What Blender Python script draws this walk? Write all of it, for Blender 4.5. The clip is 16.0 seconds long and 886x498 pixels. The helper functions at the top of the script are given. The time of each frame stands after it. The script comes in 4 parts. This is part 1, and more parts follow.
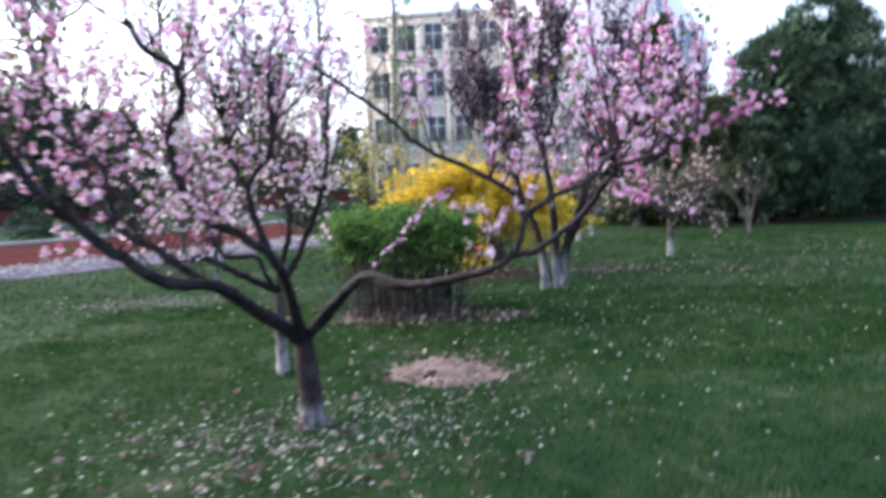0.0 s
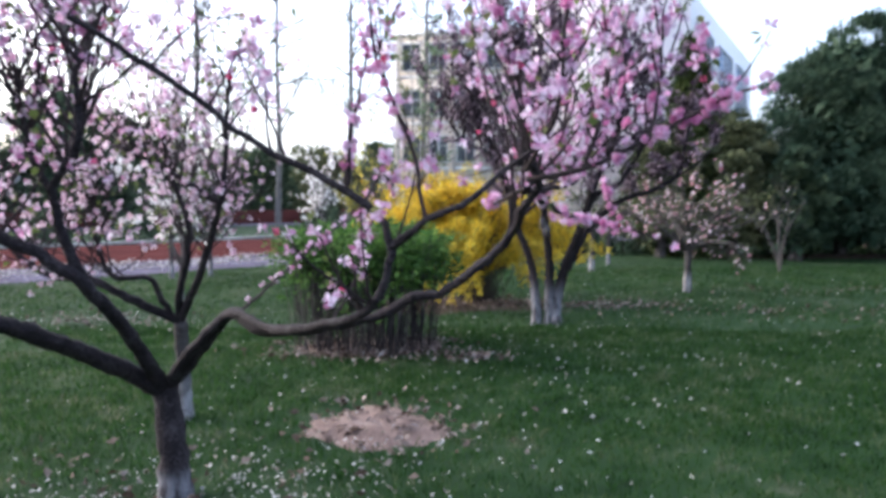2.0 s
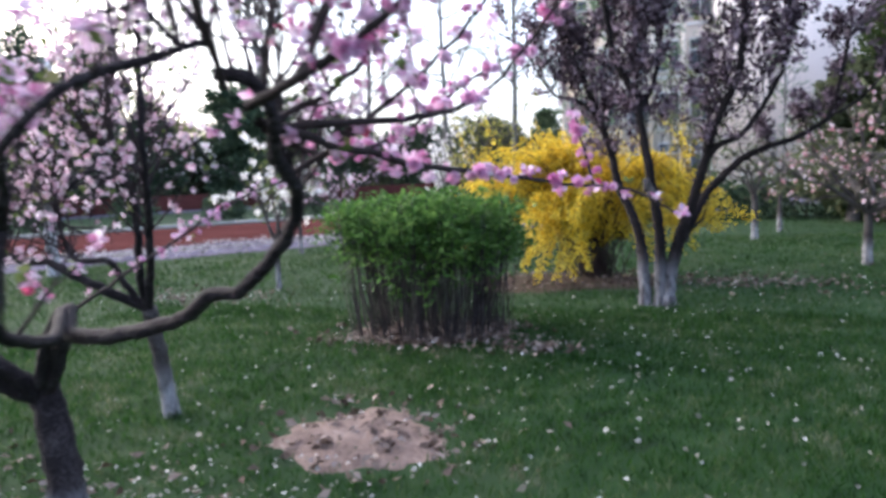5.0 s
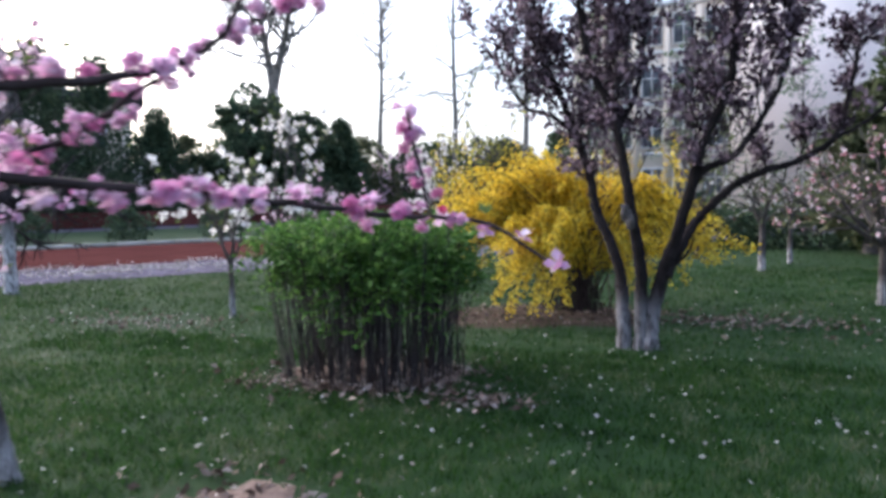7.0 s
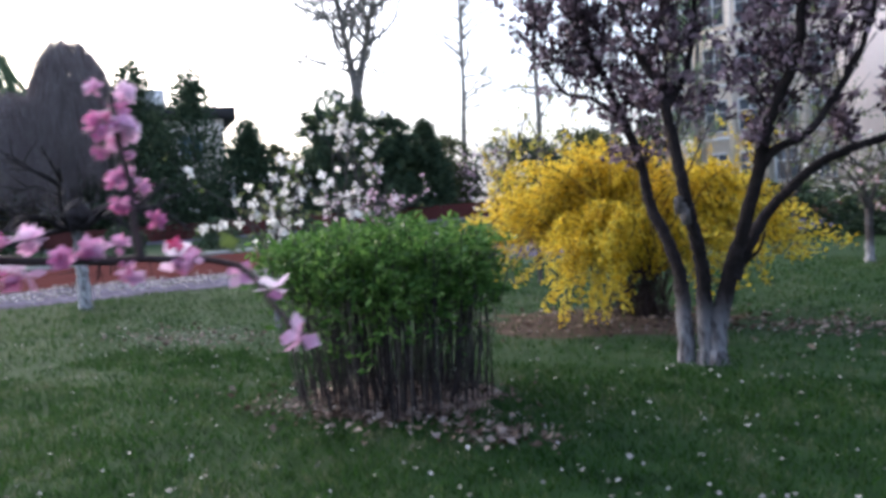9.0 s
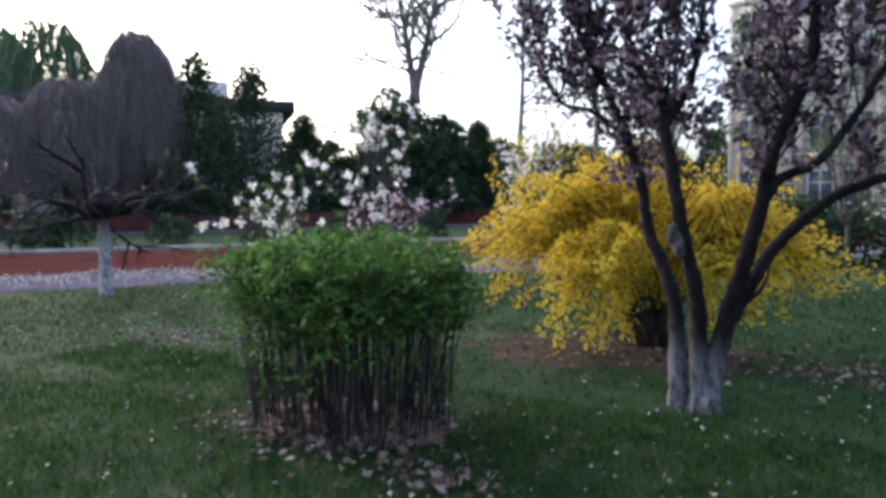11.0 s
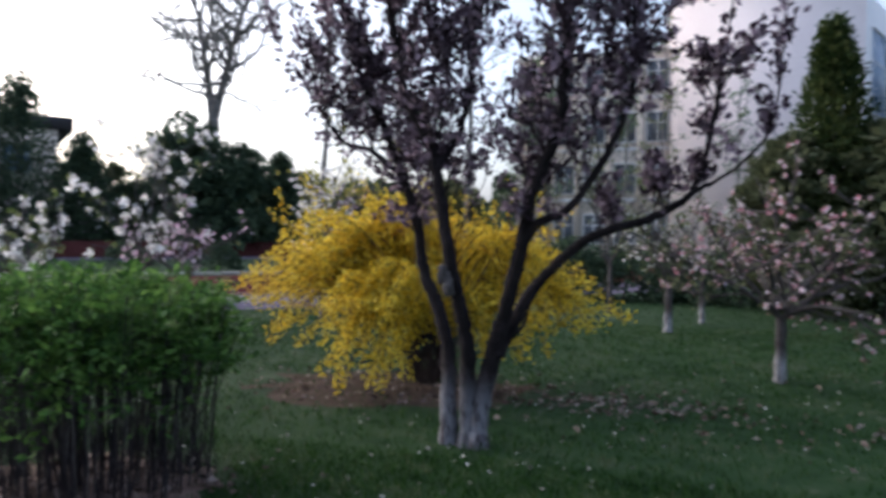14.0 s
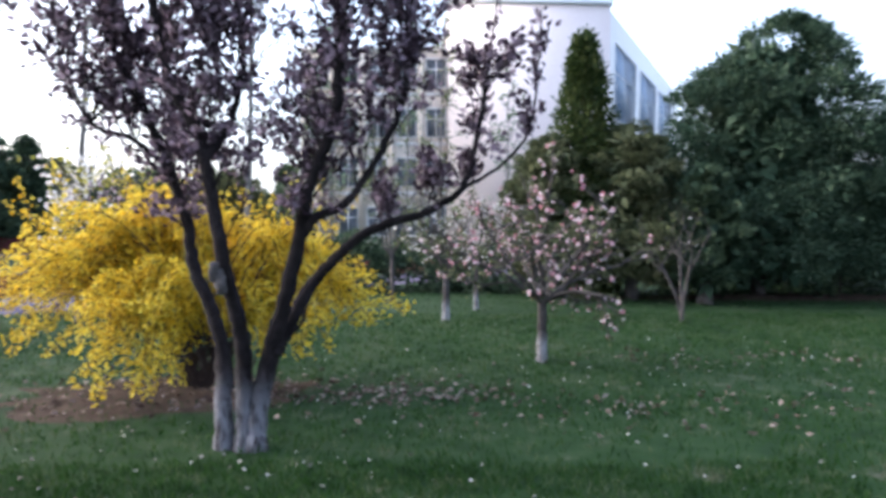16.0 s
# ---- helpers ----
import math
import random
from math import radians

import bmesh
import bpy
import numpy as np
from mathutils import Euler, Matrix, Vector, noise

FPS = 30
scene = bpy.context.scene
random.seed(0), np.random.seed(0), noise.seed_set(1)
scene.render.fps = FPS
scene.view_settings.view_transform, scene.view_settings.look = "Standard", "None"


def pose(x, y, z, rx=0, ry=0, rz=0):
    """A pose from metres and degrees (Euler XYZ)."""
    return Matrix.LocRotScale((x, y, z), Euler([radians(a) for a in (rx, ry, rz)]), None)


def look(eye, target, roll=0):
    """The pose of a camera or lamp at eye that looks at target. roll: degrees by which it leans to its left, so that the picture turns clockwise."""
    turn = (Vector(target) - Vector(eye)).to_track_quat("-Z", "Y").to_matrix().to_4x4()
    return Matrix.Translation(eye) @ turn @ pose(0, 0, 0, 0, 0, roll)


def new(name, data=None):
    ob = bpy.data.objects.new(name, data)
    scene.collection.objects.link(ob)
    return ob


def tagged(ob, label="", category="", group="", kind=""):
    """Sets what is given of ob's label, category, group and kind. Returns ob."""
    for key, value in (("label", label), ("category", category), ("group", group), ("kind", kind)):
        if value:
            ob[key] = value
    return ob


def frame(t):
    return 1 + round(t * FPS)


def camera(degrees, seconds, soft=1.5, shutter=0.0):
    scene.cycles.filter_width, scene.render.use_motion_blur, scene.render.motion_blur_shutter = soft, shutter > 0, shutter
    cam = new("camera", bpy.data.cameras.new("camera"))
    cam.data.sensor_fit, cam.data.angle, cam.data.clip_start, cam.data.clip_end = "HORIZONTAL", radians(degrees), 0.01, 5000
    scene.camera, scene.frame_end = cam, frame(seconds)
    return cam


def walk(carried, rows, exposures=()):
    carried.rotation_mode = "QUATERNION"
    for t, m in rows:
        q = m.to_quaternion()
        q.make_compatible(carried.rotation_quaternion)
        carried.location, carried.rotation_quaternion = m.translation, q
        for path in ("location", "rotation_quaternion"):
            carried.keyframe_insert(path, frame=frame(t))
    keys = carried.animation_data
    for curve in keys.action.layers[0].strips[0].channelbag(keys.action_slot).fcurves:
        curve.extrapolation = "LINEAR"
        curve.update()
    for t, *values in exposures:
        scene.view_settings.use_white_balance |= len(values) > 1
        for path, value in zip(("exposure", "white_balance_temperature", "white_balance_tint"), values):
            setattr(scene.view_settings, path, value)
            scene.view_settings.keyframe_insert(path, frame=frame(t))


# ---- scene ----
cam = camera(66.0, 16.0, soft=3.6, shutter=0.8)
PATH = [
    (0, (0.001, -0.2, 1.552), (0.004, 1.791, 1.359), -2.5),
    (0.5, (0.121, 0.132, 1.541), (0.178, 2.127, 1.417), 0.3),
    (1, (0.288, 0.387, 1.539), (0.364, 2.379, 1.375), 0.3),
    (1.5, (0.455, 0.637, 1.517), (0.432, 2.636, 1.436), 1.2),
    (2, (0.645, 0.787, 1.52), (0.556, 2.781, 1.387), -0.2),
    (2.5, (0.784, 0.958, 1.505), (0.566, 2.936, 1.312), -1.2),
    (3, (0.9, 1.131, 1.529), (0.597, 3.101, 1.369), -2.5),
    (3.5, (1.083, 1.285, 1.515), (0.675, 3.235, 1.339), -1.7),
    (4, (1.254, 1.5, 1.525), (0.775, 3.432, 1.329), -0.0),
    (4.2, (1.341, 1.574, 1.499), (0.837, 3.498, 1.289), -1.0),
    (6.3, (1.834, 2.606, 1.422), (1.124, 4.465, 1.225), -1.0),
    (6.5, (1.859, 2.688, 1.428), (1.168, 4.56, 1.293), 0.1),
    (7, (1.913, 2.905, 1.432), (1.259, 4.79, 1.284), -1.3),
    (7.5, (2.017, 3.136, 1.429), (1.26, 4.983, 1.304), -1.6),
    (8, (2.089, 3.303, 1.433), (1.259, 5.111, 1.219), -2.4),
    (8.5, (2.148, 3.498, 1.428), (1.274, 5.286, 1.225), -2.7),
    (9, (2.2, 3.677, 1.445), (1.293, 5.453, 1.301), -4.0),
    (9.2, (2.24, 3.741, 1.442), (1.287, 5.491, 1.28), -4.1),
    (11.5, (2.6, 4.427, 1.525), (1.547, 6.124, 1.417), -0.7),
    (12, (2.612, 4.494, 1.528), (1.565, 6.197, 1.48), -0.4),
    (12.5, (2.654, 4.507, 1.534), (1.69, 6.256, 1.649), 0.2),
    (13, (2.694, 4.48, 1.542), (1.838, 6.278, 1.721), -0.1),
    (13.5, (2.721, 4.491, 1.547), (2.051, 6.375, 1.568), 0.4),
    (14, (2.721, 4.484, 1.538), (2.188, 6.412, 1.502), 0.6),
    (14.5, (2.725, 4.5, 1.543), (2.365, 6.467, 1.517), 0.5),
    (15, (2.734, 4.492, 1.537), (2.542, 6.482, 1.507), -0.2),
    (15.5, (2.758, 4.506, 1.547), (2.737, 6.505, 1.497), 0.1),
    (16, (2.769, 4.517, 1.553), (2.853, 6.515, 1.499), 0.2),
]
EXPOSURES = [(t, 1.34 + stops, 5550, 11) for t, stops in (
    (0.0, 0.36), (0.5, 0.38), (1.0, 0.28), (2.0, 0.2), (4.0, 0.22), (6.3, 0.24), (6.5, 0.22), (7.0, -0.02), (8.0, -0.02), (8.5, 0.13), (9.0, -0.06), (11.5, -0.33), (12.0, -0.37), (12.5, -1.3), (13.0, -1.9), (13.5, -1.35), (14.0, -0.66), (14.5, -0.28), (15.0, -0.06), (16.0, 0.24))]
SKY, SUN = 0.15, 0.8
walk(cam, [(t, look(eye, target, roll)) for t, eye, target, roll in PATH], EXPOSURES)

# ---- world and light: a pale evening sky ----
world = bpy.data.worlds.new("evening_sky")
scene.world = world
world.use_nodes = True
wn = world.node_tree
sky = wn.nodes.new("ShaderNodeTexSky")
sky.sky_type = "NISHITA"
sky.sun_disc = False
sky.sun_elevation, sky.sun_rotation = radians(26), radians(-72)
sky.air_density, sky.dust_density, sky.ozone_density = 1.0, 7.0, 1.0
veil = wn.nodes.new("ShaderNodeVectorMath")  # thin even cloud all over the sky
veil.operation = "ADD"
veil.inputs[1].default_value = (1.7, 1.7, 1.78)
wn.links.new(sky.outputs[0], veil.inputs[0])
wn.links.new(veil.outputs[0], wn.nodes["Background"].inputs[0])
wn.nodes["Background"].inputs[1].default_value = SKY
sun = new("sun", bpy.data.lights.new("sun", "SUN"))
sun.data.energy, sun.data.angle, sun.data.color = SUN, radians(90), (1.0, 0.97, 0.95)
sun.matrix_world = look((-38, 12.4, 19.5), (0, 0, 0))
tagged(sun, kind="structure")


# ---- materials ----
def surface(name, stops, scale=8.0, rough=0.8, bump=0.0, fine=6.0, island=0.0, piece=0.0, thin=0.0, stretch=None, metal=0.0):
    """Colour stops driven by noise at two scales; island, piece: share of random tone per clump or per object; thin: share of light let through."""
    m = bpy.data.materials.new(name)
    m.use_nodes = True
    nt = m.node_tree
    N, L = nt.nodes, nt.links
    bsdf = N["Principled BSDF"]
    bsdf.inputs["Roughness"].default_value = rough
    bsdf.inputs["Metallic"].default_value = metal
    bsdf.inputs["Specular IOR Level"].default_value = 0.15 if thin or rough > 0.78 else 0.5
    geo = N.new("ShaderNodeNewGeometry")
    place = geo.outputs["Position"]
    if stretch:
        sc = N.new("ShaderNodeMapping")
        sc.inputs["Scale"].default_value = stretch
        L.new(place, sc.inputs["Vector"])
        place = sc.outputs["Vector"]
    big = N.new("ShaderNodeTexNoise")
    big.inputs["Scale"].default_value, big.inputs["Detail"].default_value = scale, 4
    L.new(place, big.inputs["Vector"])
    small = N.new("ShaderNodeTexNoise")
    small.inputs["Scale"].default_value, small.inputs["Detail"].default_value = scale * fine, 5
    L.new(place, small.inputs["Vector"])
    mix = N.new("ShaderNodeMath")
    mix.operation = "MULTIPLY_ADD"
    L.new(small.outputs[0], mix.inputs[0])
    mix.inputs[1].default_value = 0.5
    half = N.new("ShaderNodeMath")
    half.operation = "MULTIPLY"
    L.new(big.outputs[0], half.inputs[0])
    half.inputs[1].default_value = 0.5
    L.new(half.outputs[0], mix.inputs[2])
    value = mix.outputs[0]
    for share, source in ((island, geo.outputs["Random Per Island"]), (piece, None)):
        if share:
            if source is None:
                source = N.new("ShaderNodeObjectInfo").outputs["Random"]
            away = N.new("ShaderNodeMath")
            away.operation = "SUBTRACT"
            L.new(source, away.inputs[0])
            away.inputs[1].default_value = 0.5
            add = N.new("ShaderNodeMath")
            add.operation = "MULTIPLY_ADD"
            L.new(away.outputs[0], add.inputs[0])
            add.inputs[1].default_value = share
            L.new(value, add.inputs[2])
            value = add.outputs[0]
    ramp = N.new("ShaderNodeValToRGB")
    el = ramp.color_ramp.elements
    while len(el) < len(stops):
        el.new(0.5)
    for i, (e, c) in enumerate(zip(el, stops)):
        e.position = 0.28 + 0.44 * i / max(1, len(stops) - 1)
        e.color = (*c, 1)
    L.new(value, ramp.inputs[0])
    L.new(ramp.outputs[0], bsdf.inputs["Base Color"])
    if bump:
        b = N.new("ShaderNodeBump")
        b.inputs["Strength"].default_value, b.inputs["Distance"].default_value = min(1.0, bump), 0.02
        L.new(small.outputs[0], b.inputs["Height"])
        L.new(b.outputs[0], bsdf.inputs["Normal"])
    if thin:
        tr = N.new("ShaderNodeBsdfTranslucent")
        L.new(ramp.outputs[0], tr.inputs[0])
        ms = N.new("ShaderNodeMixShader")
        ms.inputs[0].default_value = thin
        L.new(bsdf.outputs[0], ms.inputs[1])
        L.new(tr.outputs[0], ms.inputs[2])
        L.new(ms.outputs[0], N["Material Output"].inputs[0])
    return m


def washed(name, bark, height, lime=(0.27, 0.265, 0.29)):
    """Bark with worn lime wash up to about that height."""
    m = surface(name, bark, 9, 0.88, 0.9, 7)
    N, L = m.node_tree.nodes, m.node_tree.links
    geo = N.new("ShaderNodeNewGeometry")
    xyz = N.new("ShaderNodeSeparateXYZ")
    L.new(geo.outputs["Position"], xyz.inputs[0])
    mapping = N.new("ShaderNodeMapping")
    mapping.inputs["Scale"].default_value = (1, 1, 0.35)
    L.new(geo.outputs["Position"], mapping.inputs["Vector"])
    wear = N.new("ShaderNodeTexNoise")
    wear.inputs["Scale"].default_value, wear.inputs["Detail"].default_value = 26, 5
    L.new(mapping.outputs["Vector"], wear.inputs["Vector"])
    edge = N.new("ShaderNodeMath")
    edge.operation = "MULTIPLY_ADD"
    L.new(wear.outputs[0], edge.inputs[0])
    edge.inputs[1].default_value = 0.9 * height
    L.new(xyz.outputs[2], edge.inputs[2])
    cut = N.new("ShaderNodeMapRange")
    cut.inputs["From Min"].default_value, cut.inputs["From Max"].default_value = height * 1.6, height * 1.15
    L.new(edge.outputs[0], cut.inputs["Value"])
    tone = N.new("ShaderNodeMapRange")
    tone.inputs["From Min"].default_value, tone.inputs["From Max"].default_value = 0.35, 0.65
    tone.inputs["To Min"].default_value, tone.inputs["To Max"].default_value = 0.1, 0.8
    L.new(wear.outputs[0], tone.inputs["Value"])
    amount = N.new("ShaderNodeMath")
    amount.operation = "MULTIPLY"
    L.new(cut.outputs[0], amount.inputs[0])
    L.new(tone.outputs[0], amount.inputs[1])
    bsdf = N["Principled BSDF"]
    ramp = bsdf.inputs["Base Color"].links[0].from_node
    mix = N.new("ShaderNodeMix")
    mix.data_type = "RGBA"
    L.new(amount.outputs[0], mix.inputs["Factor"])
    L.new(ramp.outputs[0], mix.inputs["A"])
    mix.inputs["B"].default_value = (*lime, 1)
    L.new(mix.outputs["Result"], bsdf.inputs["Base Color"])
    return m


BARK = surface("dark_bark", [(0.008, 0.007, 0.009), (0.024, 0.019, 0.022), (0.072, 0.063, 0.068)], 9, 0.82, 1.0, 7)
BARK_PURPLE = surface("purple_bark", [(0.006, 0.005, 0.006), (0.016, 0.012, 0.013), (0.04, 0.032, 0.034)], 9, 0.85, 0.9, 7)
BARK_GREY = surface("grey_bark", [(0.03, 0.027, 0.027), (0.07, 0.062, 0.06), (0.13, 0.118, 0.115)], 5, 0.9, 0.8, 8)
BARK_PALE = surface("pale_bark", [(0.1, 0.095, 0.09), (0.17, 0.16, 0.15), (0.25, 0.235, 0.22)], 3, 0.9, 0.6, 8)
TWIG = surface("twig_bark", [(0.018, 0.014, 0.015), (0.035, 0.026, 0.027), (0.06, 0.042, 0.043)], 12, 0.8)
WASHED_DARK = washed("lime_washed_dark_bark", [(0.008, 0.007, 0.009), (0.024, 0.019, 0.022), (0.078, 0.067, 0.071)], 0.16)
WASHED_PURPLE = washed("lime_washed_purple_bark", [(0.006, 0.005, 0.006), (0.017, 0.013, 0.014), (0.045, 0.036, 0.038)], 0.5)
WASHED_GREY = washed("lime_washed_grey_bark", [(0.025, 0.022, 0.022), (0.06, 0.052, 0.052), (0.12, 0.11, 0.11)], 0.34, (0.45, 0.44, 0.47))
WASHED_HIGH = washed("high_lime_washed_bark", [(0.02, 0.018, 0.018), (0.05, 0.042, 0.042), (0.1, 0.09, 0.09)], 1.2, (0.72, 0.71, 0.74))
PINK = surface("peach_petal", [(0.42, 0.16, 0.3), (0.56, 0.33, 0.5), (0.68, 0.5, 0.65), (0.78, 0.68, 0.77)], 3, 0.6, island=0.5, thin=0.45)
PINK_NEAR = surface("fresh_peach_petal", [(0.52, 0.17, 0.35), (0.65, 0.36, 0.55), (0.76, 0.57, 0.72)], 3, 0.6, island=0.25, piece=0.5, thin=0.45)
BUD = surface("peach_bud", [(0.42, 0.02, 0.08), (0.6, 0.06, 0.17), (0.7, 0.16, 0.3)], 6, 0.6, island=0.4, piece=0.4, thin=0.3)
PALE = surface("pale_pink_petal", [(0.5, 0.3, 0.4), (0.68, 0.5, 0.6), (0.8, 0.7, 0.76)], 3, 0.6, island=0.5, thin=0.45)
WHITE = surface("white_petal", [(0.6, 0.55, 0.55), (0.8, 0.78, 0.76), (0.86, 0.84, 0.84)], 3, 0.6, island=0.4, thin=0.4)
CRAB = surface("crabapple_petal", [(0.5, 0.18, 0.24), (0.72, 0.5, 0.55), (0.8, 0.72, 0.75)], 3, 0.6, island=0.6, thin=0.4)
YELLOW = surface("forsythia_petal", [(0.4, 0.24, 0.008), (0.74, 0.5, 0.02), (0.86, 0.67, 0.05), (0.78, 0.68, 0.12)], 1.6, 0.6, island=0.45, thin=0.4)
PURPLE = surface("purple_leaf", [(0.035, 0.022, 0.03), (0.085, 0.058, 0.075), (0.17, 0.125, 0.155), (0.32, 0.24, 0.29)], 2, 0.65, island=0.6, thin=0.3)
GREEN = surface("shrub_leaf", [(0.028, 0.068, 0.014), (0.065, 0.14, 0.028), (0.13, 0.225, 0.05)], 3, 0.6, island=0.5, thin=0.4)
YOUNG = surface("young_leaf", [(0.07, 0.1, 0.03), (0.13, 0.17, 0.05), (0.2, 0.2, 0.09)], 3, 0.6, island=0.5, thin=0.4)
LEAFING = surface("opening_yellow_leaf", [(0.16, 0.16, 0.03), (0.3, 0.28, 0.05), (0.42, 0.38, 0.08)], 3, 0.6, island=0.5, thin=0.4)
OLIVE = surface("olive_leaf", [(0.04, 0.056, 0.026), (0.088, 0.1, 0.05), (0.155, 0.165, 0.09)], 2, 0.7, island=0.5, thin=0.3)
CONIFER = surface("conifer_needle", [(0.024, 0.044, 0.028), (0.05, 0.08, 0.046), (0.09, 0.125, 0.068)], 1.5, 0.75, island=0.5, thin=0.15)
CEDAR = surface("cedar_needle", [(0.02, 0.04, 0.025), (0.045, 0.08, 0.048), (0.1, 0.14, 0.088)], 0.9, 0.8, island=0.4, thin=0.2)
YEW = surface("yew_needle", [(0.02, 0.04, 0.012), (0.045, 0.068, 0.02), (0.09, 0.105, 0.032)], 1.5, 0.75, island=0.5, thin=0.2)
WILLOW = surface("willow_leaf", [(0.1, 0.16, 0.09), (0.17, 0.24, 0.14), (0.26, 0.32, 0.2)], 1, 0.7, island=0.5, thin=0.4)
DROOP = surface("drooping_twig", [(0.24, 0.2, 0.2), (0.36, 0.31, 0.315), (0.48, 0.43, 0.435)], 1.2, 0.85, island=0.7, thin=0.55)
GRASS = surface("grass_blade", [(0.006, 0.02, 0.004), (0.014, 0.044, 0.007), (0.023, 0.061, 0.01), (0.037, 0.07, 0.019), (0.12, 0.125, 0.08)], 1.1, 0.7, 0, 4, island=0.3, thin=0.5)
LAWN = surface("lawn_soil", [(0.005, 0.014, 0.004), (0.008, 0.024, 0.006), (0.012, 0.032, 0.008), (0.02, 0.038, 0.014), (0.07, 0.073, 0.05)], 1.1, 0.95, 0.8, 4)
DIRT = surface("bare_earth", [(0.08, 0.055, 0.045), (0.15, 0.105, 0.09), (0.25, 0.19, 0.165)], 6, 0.95, 0.9, 6)
SOIL = surface("dark_soil", [(0.035, 0.026, 0.021), (0.07, 0.052, 0.042), (0.12, 0.092, 0.076)], 5, 0.95, 0.9, 6)
LITTER = surface("dry_leaf", [(0.05, 0.033, 0.026), (0.13, 0.095, 0.08), (0.27, 0.22, 0.2)], 6, 0.9, 0, island=0.6, thin=0.15)
PETAL_FALL = surface("fallen_petal", [(0.14, 0.14, 0.12), (0.3, 0.28, 0.28), (0.55, 0.52, 0.52)], 6, 0.8, island=0.7, thin=0.3)
PAVING = surface("grey_paving", [(0.05, 0.045, 0.06), (0.095, 0.085, 0.112), (0.2, 0.18, 0.23)], 1.6, 0.85, 0.4, 9)
REDBRICK = surface("red_brick_paving", [(0.042, 0.017, 0.016), (0.07, 0.026, 0.024), (0.105, 0.042, 0.038)], 0.6, 0.9, 0.5, 12)
KERB = surface("kerb_stone", [(0.22, 0.22, 0.2), (0.3, 0.3, 0.27), (0.4, 0.4, 0.37)], 2, 0.85, 0.4, 8, piece=0.3)
RENDER = surface("pink_tile_cladding", [(0.78, 0.66, 0.63), (0.84, 0.73, 0.7), (0.88, 0.78, 0.75)], 0.25, 0.8, 0.2, 20)
CREAM = surface("cream_cladding", [(0.6, 0.53, 0.45), (0.68, 0.6, 0.52), (0.74, 0.67, 0.59)], 0.25, 0.8, 0.2, 20)
TRIM = surface("pale_trim", [(0.72, 0.71, 0.71), (0.8, 0.79, 0.79)], 1, 0.7)
GLAZING = surface("blue_glazing", [(0.09, 0.16, 0.28), (0.15, 0.25, 0.4)], 0.3, 0.12)
DARKGLASS = surface("grey_glazing", [(0.07, 0.08, 0.1), (0.13, 0.145, 0.17)], 0.3, 0.15)
ROOF = surface("dark_roof", [(0.03, 0.03, 0.035), (0.06, 0.06, 0.065)], 1, 0.8, 0.3)


for matt in (REDBRICK, PAVING, SOIL):  # dusty ground gives no sheen
    matt.node_tree.nodes["Principled BSDF"].inputs["Specular IOR Level"].default_value = 0.0


# ---- mesh helpers: meshes made of four-sided faces ----
def mesh_of(name, verts, quads, material, smooth=False):
    verts, quads = np.asarray(verts, np.float32).reshape(-1, 3), np.asarray(quads, np.int32).reshape(-1, 4)
    me = bpy.data.meshes.new(name)
    me.vertices.add(len(verts))
    me.vertices.foreach_set("co", verts.ravel())
    me.loops.add(quads.size)
    me.loops.foreach_set("vertex_index", quads.ravel())
    me.polygons.add(len(quads))
    me.polygons.foreach_set("loop_start", np.arange(0, quads.size, 4, dtype=np.int32))
    me.update(calc_edges=True)
    if smooth:
        me.polygons.foreach_set("use_smooth", np.ones(len(quads), bool))
    me.materials.append(material)
    return me


class Pile:
    """Collects quads."""

    def __init__(self):
        self.v, self.q, self.n = [], [], 0

    def add(self, v, q):
        v = np.asarray(v, float).reshape(-1, 3)
        self.v.append(v)
        self.q.append(np.asarray(q, int).reshape(-1, 4) + self.n)
        self.n += len(v)

    def mesh(self, name, material, smooth=False):
        return mesh_of(name, np.concatenate(self.v), np.concatenate(self.q), material, smooth)


def empty_at(name, p, label, category, group=""):
    ob = new(name)
    ob.location = p
    ob.empty_display_size = 0.1
    return tagged(ob, label, category, group)


def under(name, me, parent, label="", kind=""):
    """A part whose mesh is given in world places, hung under a thing."""
    ob = new(name, me)
    ob.parent = parent
    top = parent
    shift = Vector(top.location)
    while top.parent:
        top = top.parent
        shift += Vector(top.location)
    ob.location = (0, 0, 0)
    me.transform(Matrix.Translation(-shift))
    return tagged(ob, label, kind=kind)


def smooth_line(points, step=0.06):
    """A Catmull-Rom line through the points, in steps of about that length."""
    P = np.asarray(points, float)
    P = np.vstack([2 * P[0] - P[1], P, 2 * P[-1] - P[-2]])
    out = []
    for i in range(1, len(P) - 2):
        a, b, c, d = P[i - 1:i + 3]
        n = max(2, int(np.linalg.norm(c - b) / step))
        for k in range(n):
            t = k / n
            out.append(0.5 * (2 * b + (c - a) * t + (2 * a - 5 * b + 4 * c - d) * t * t + (3 * b - a - 3 * c + d) * t ** 3))
    out.append(P[-2])
    return np.array(out)


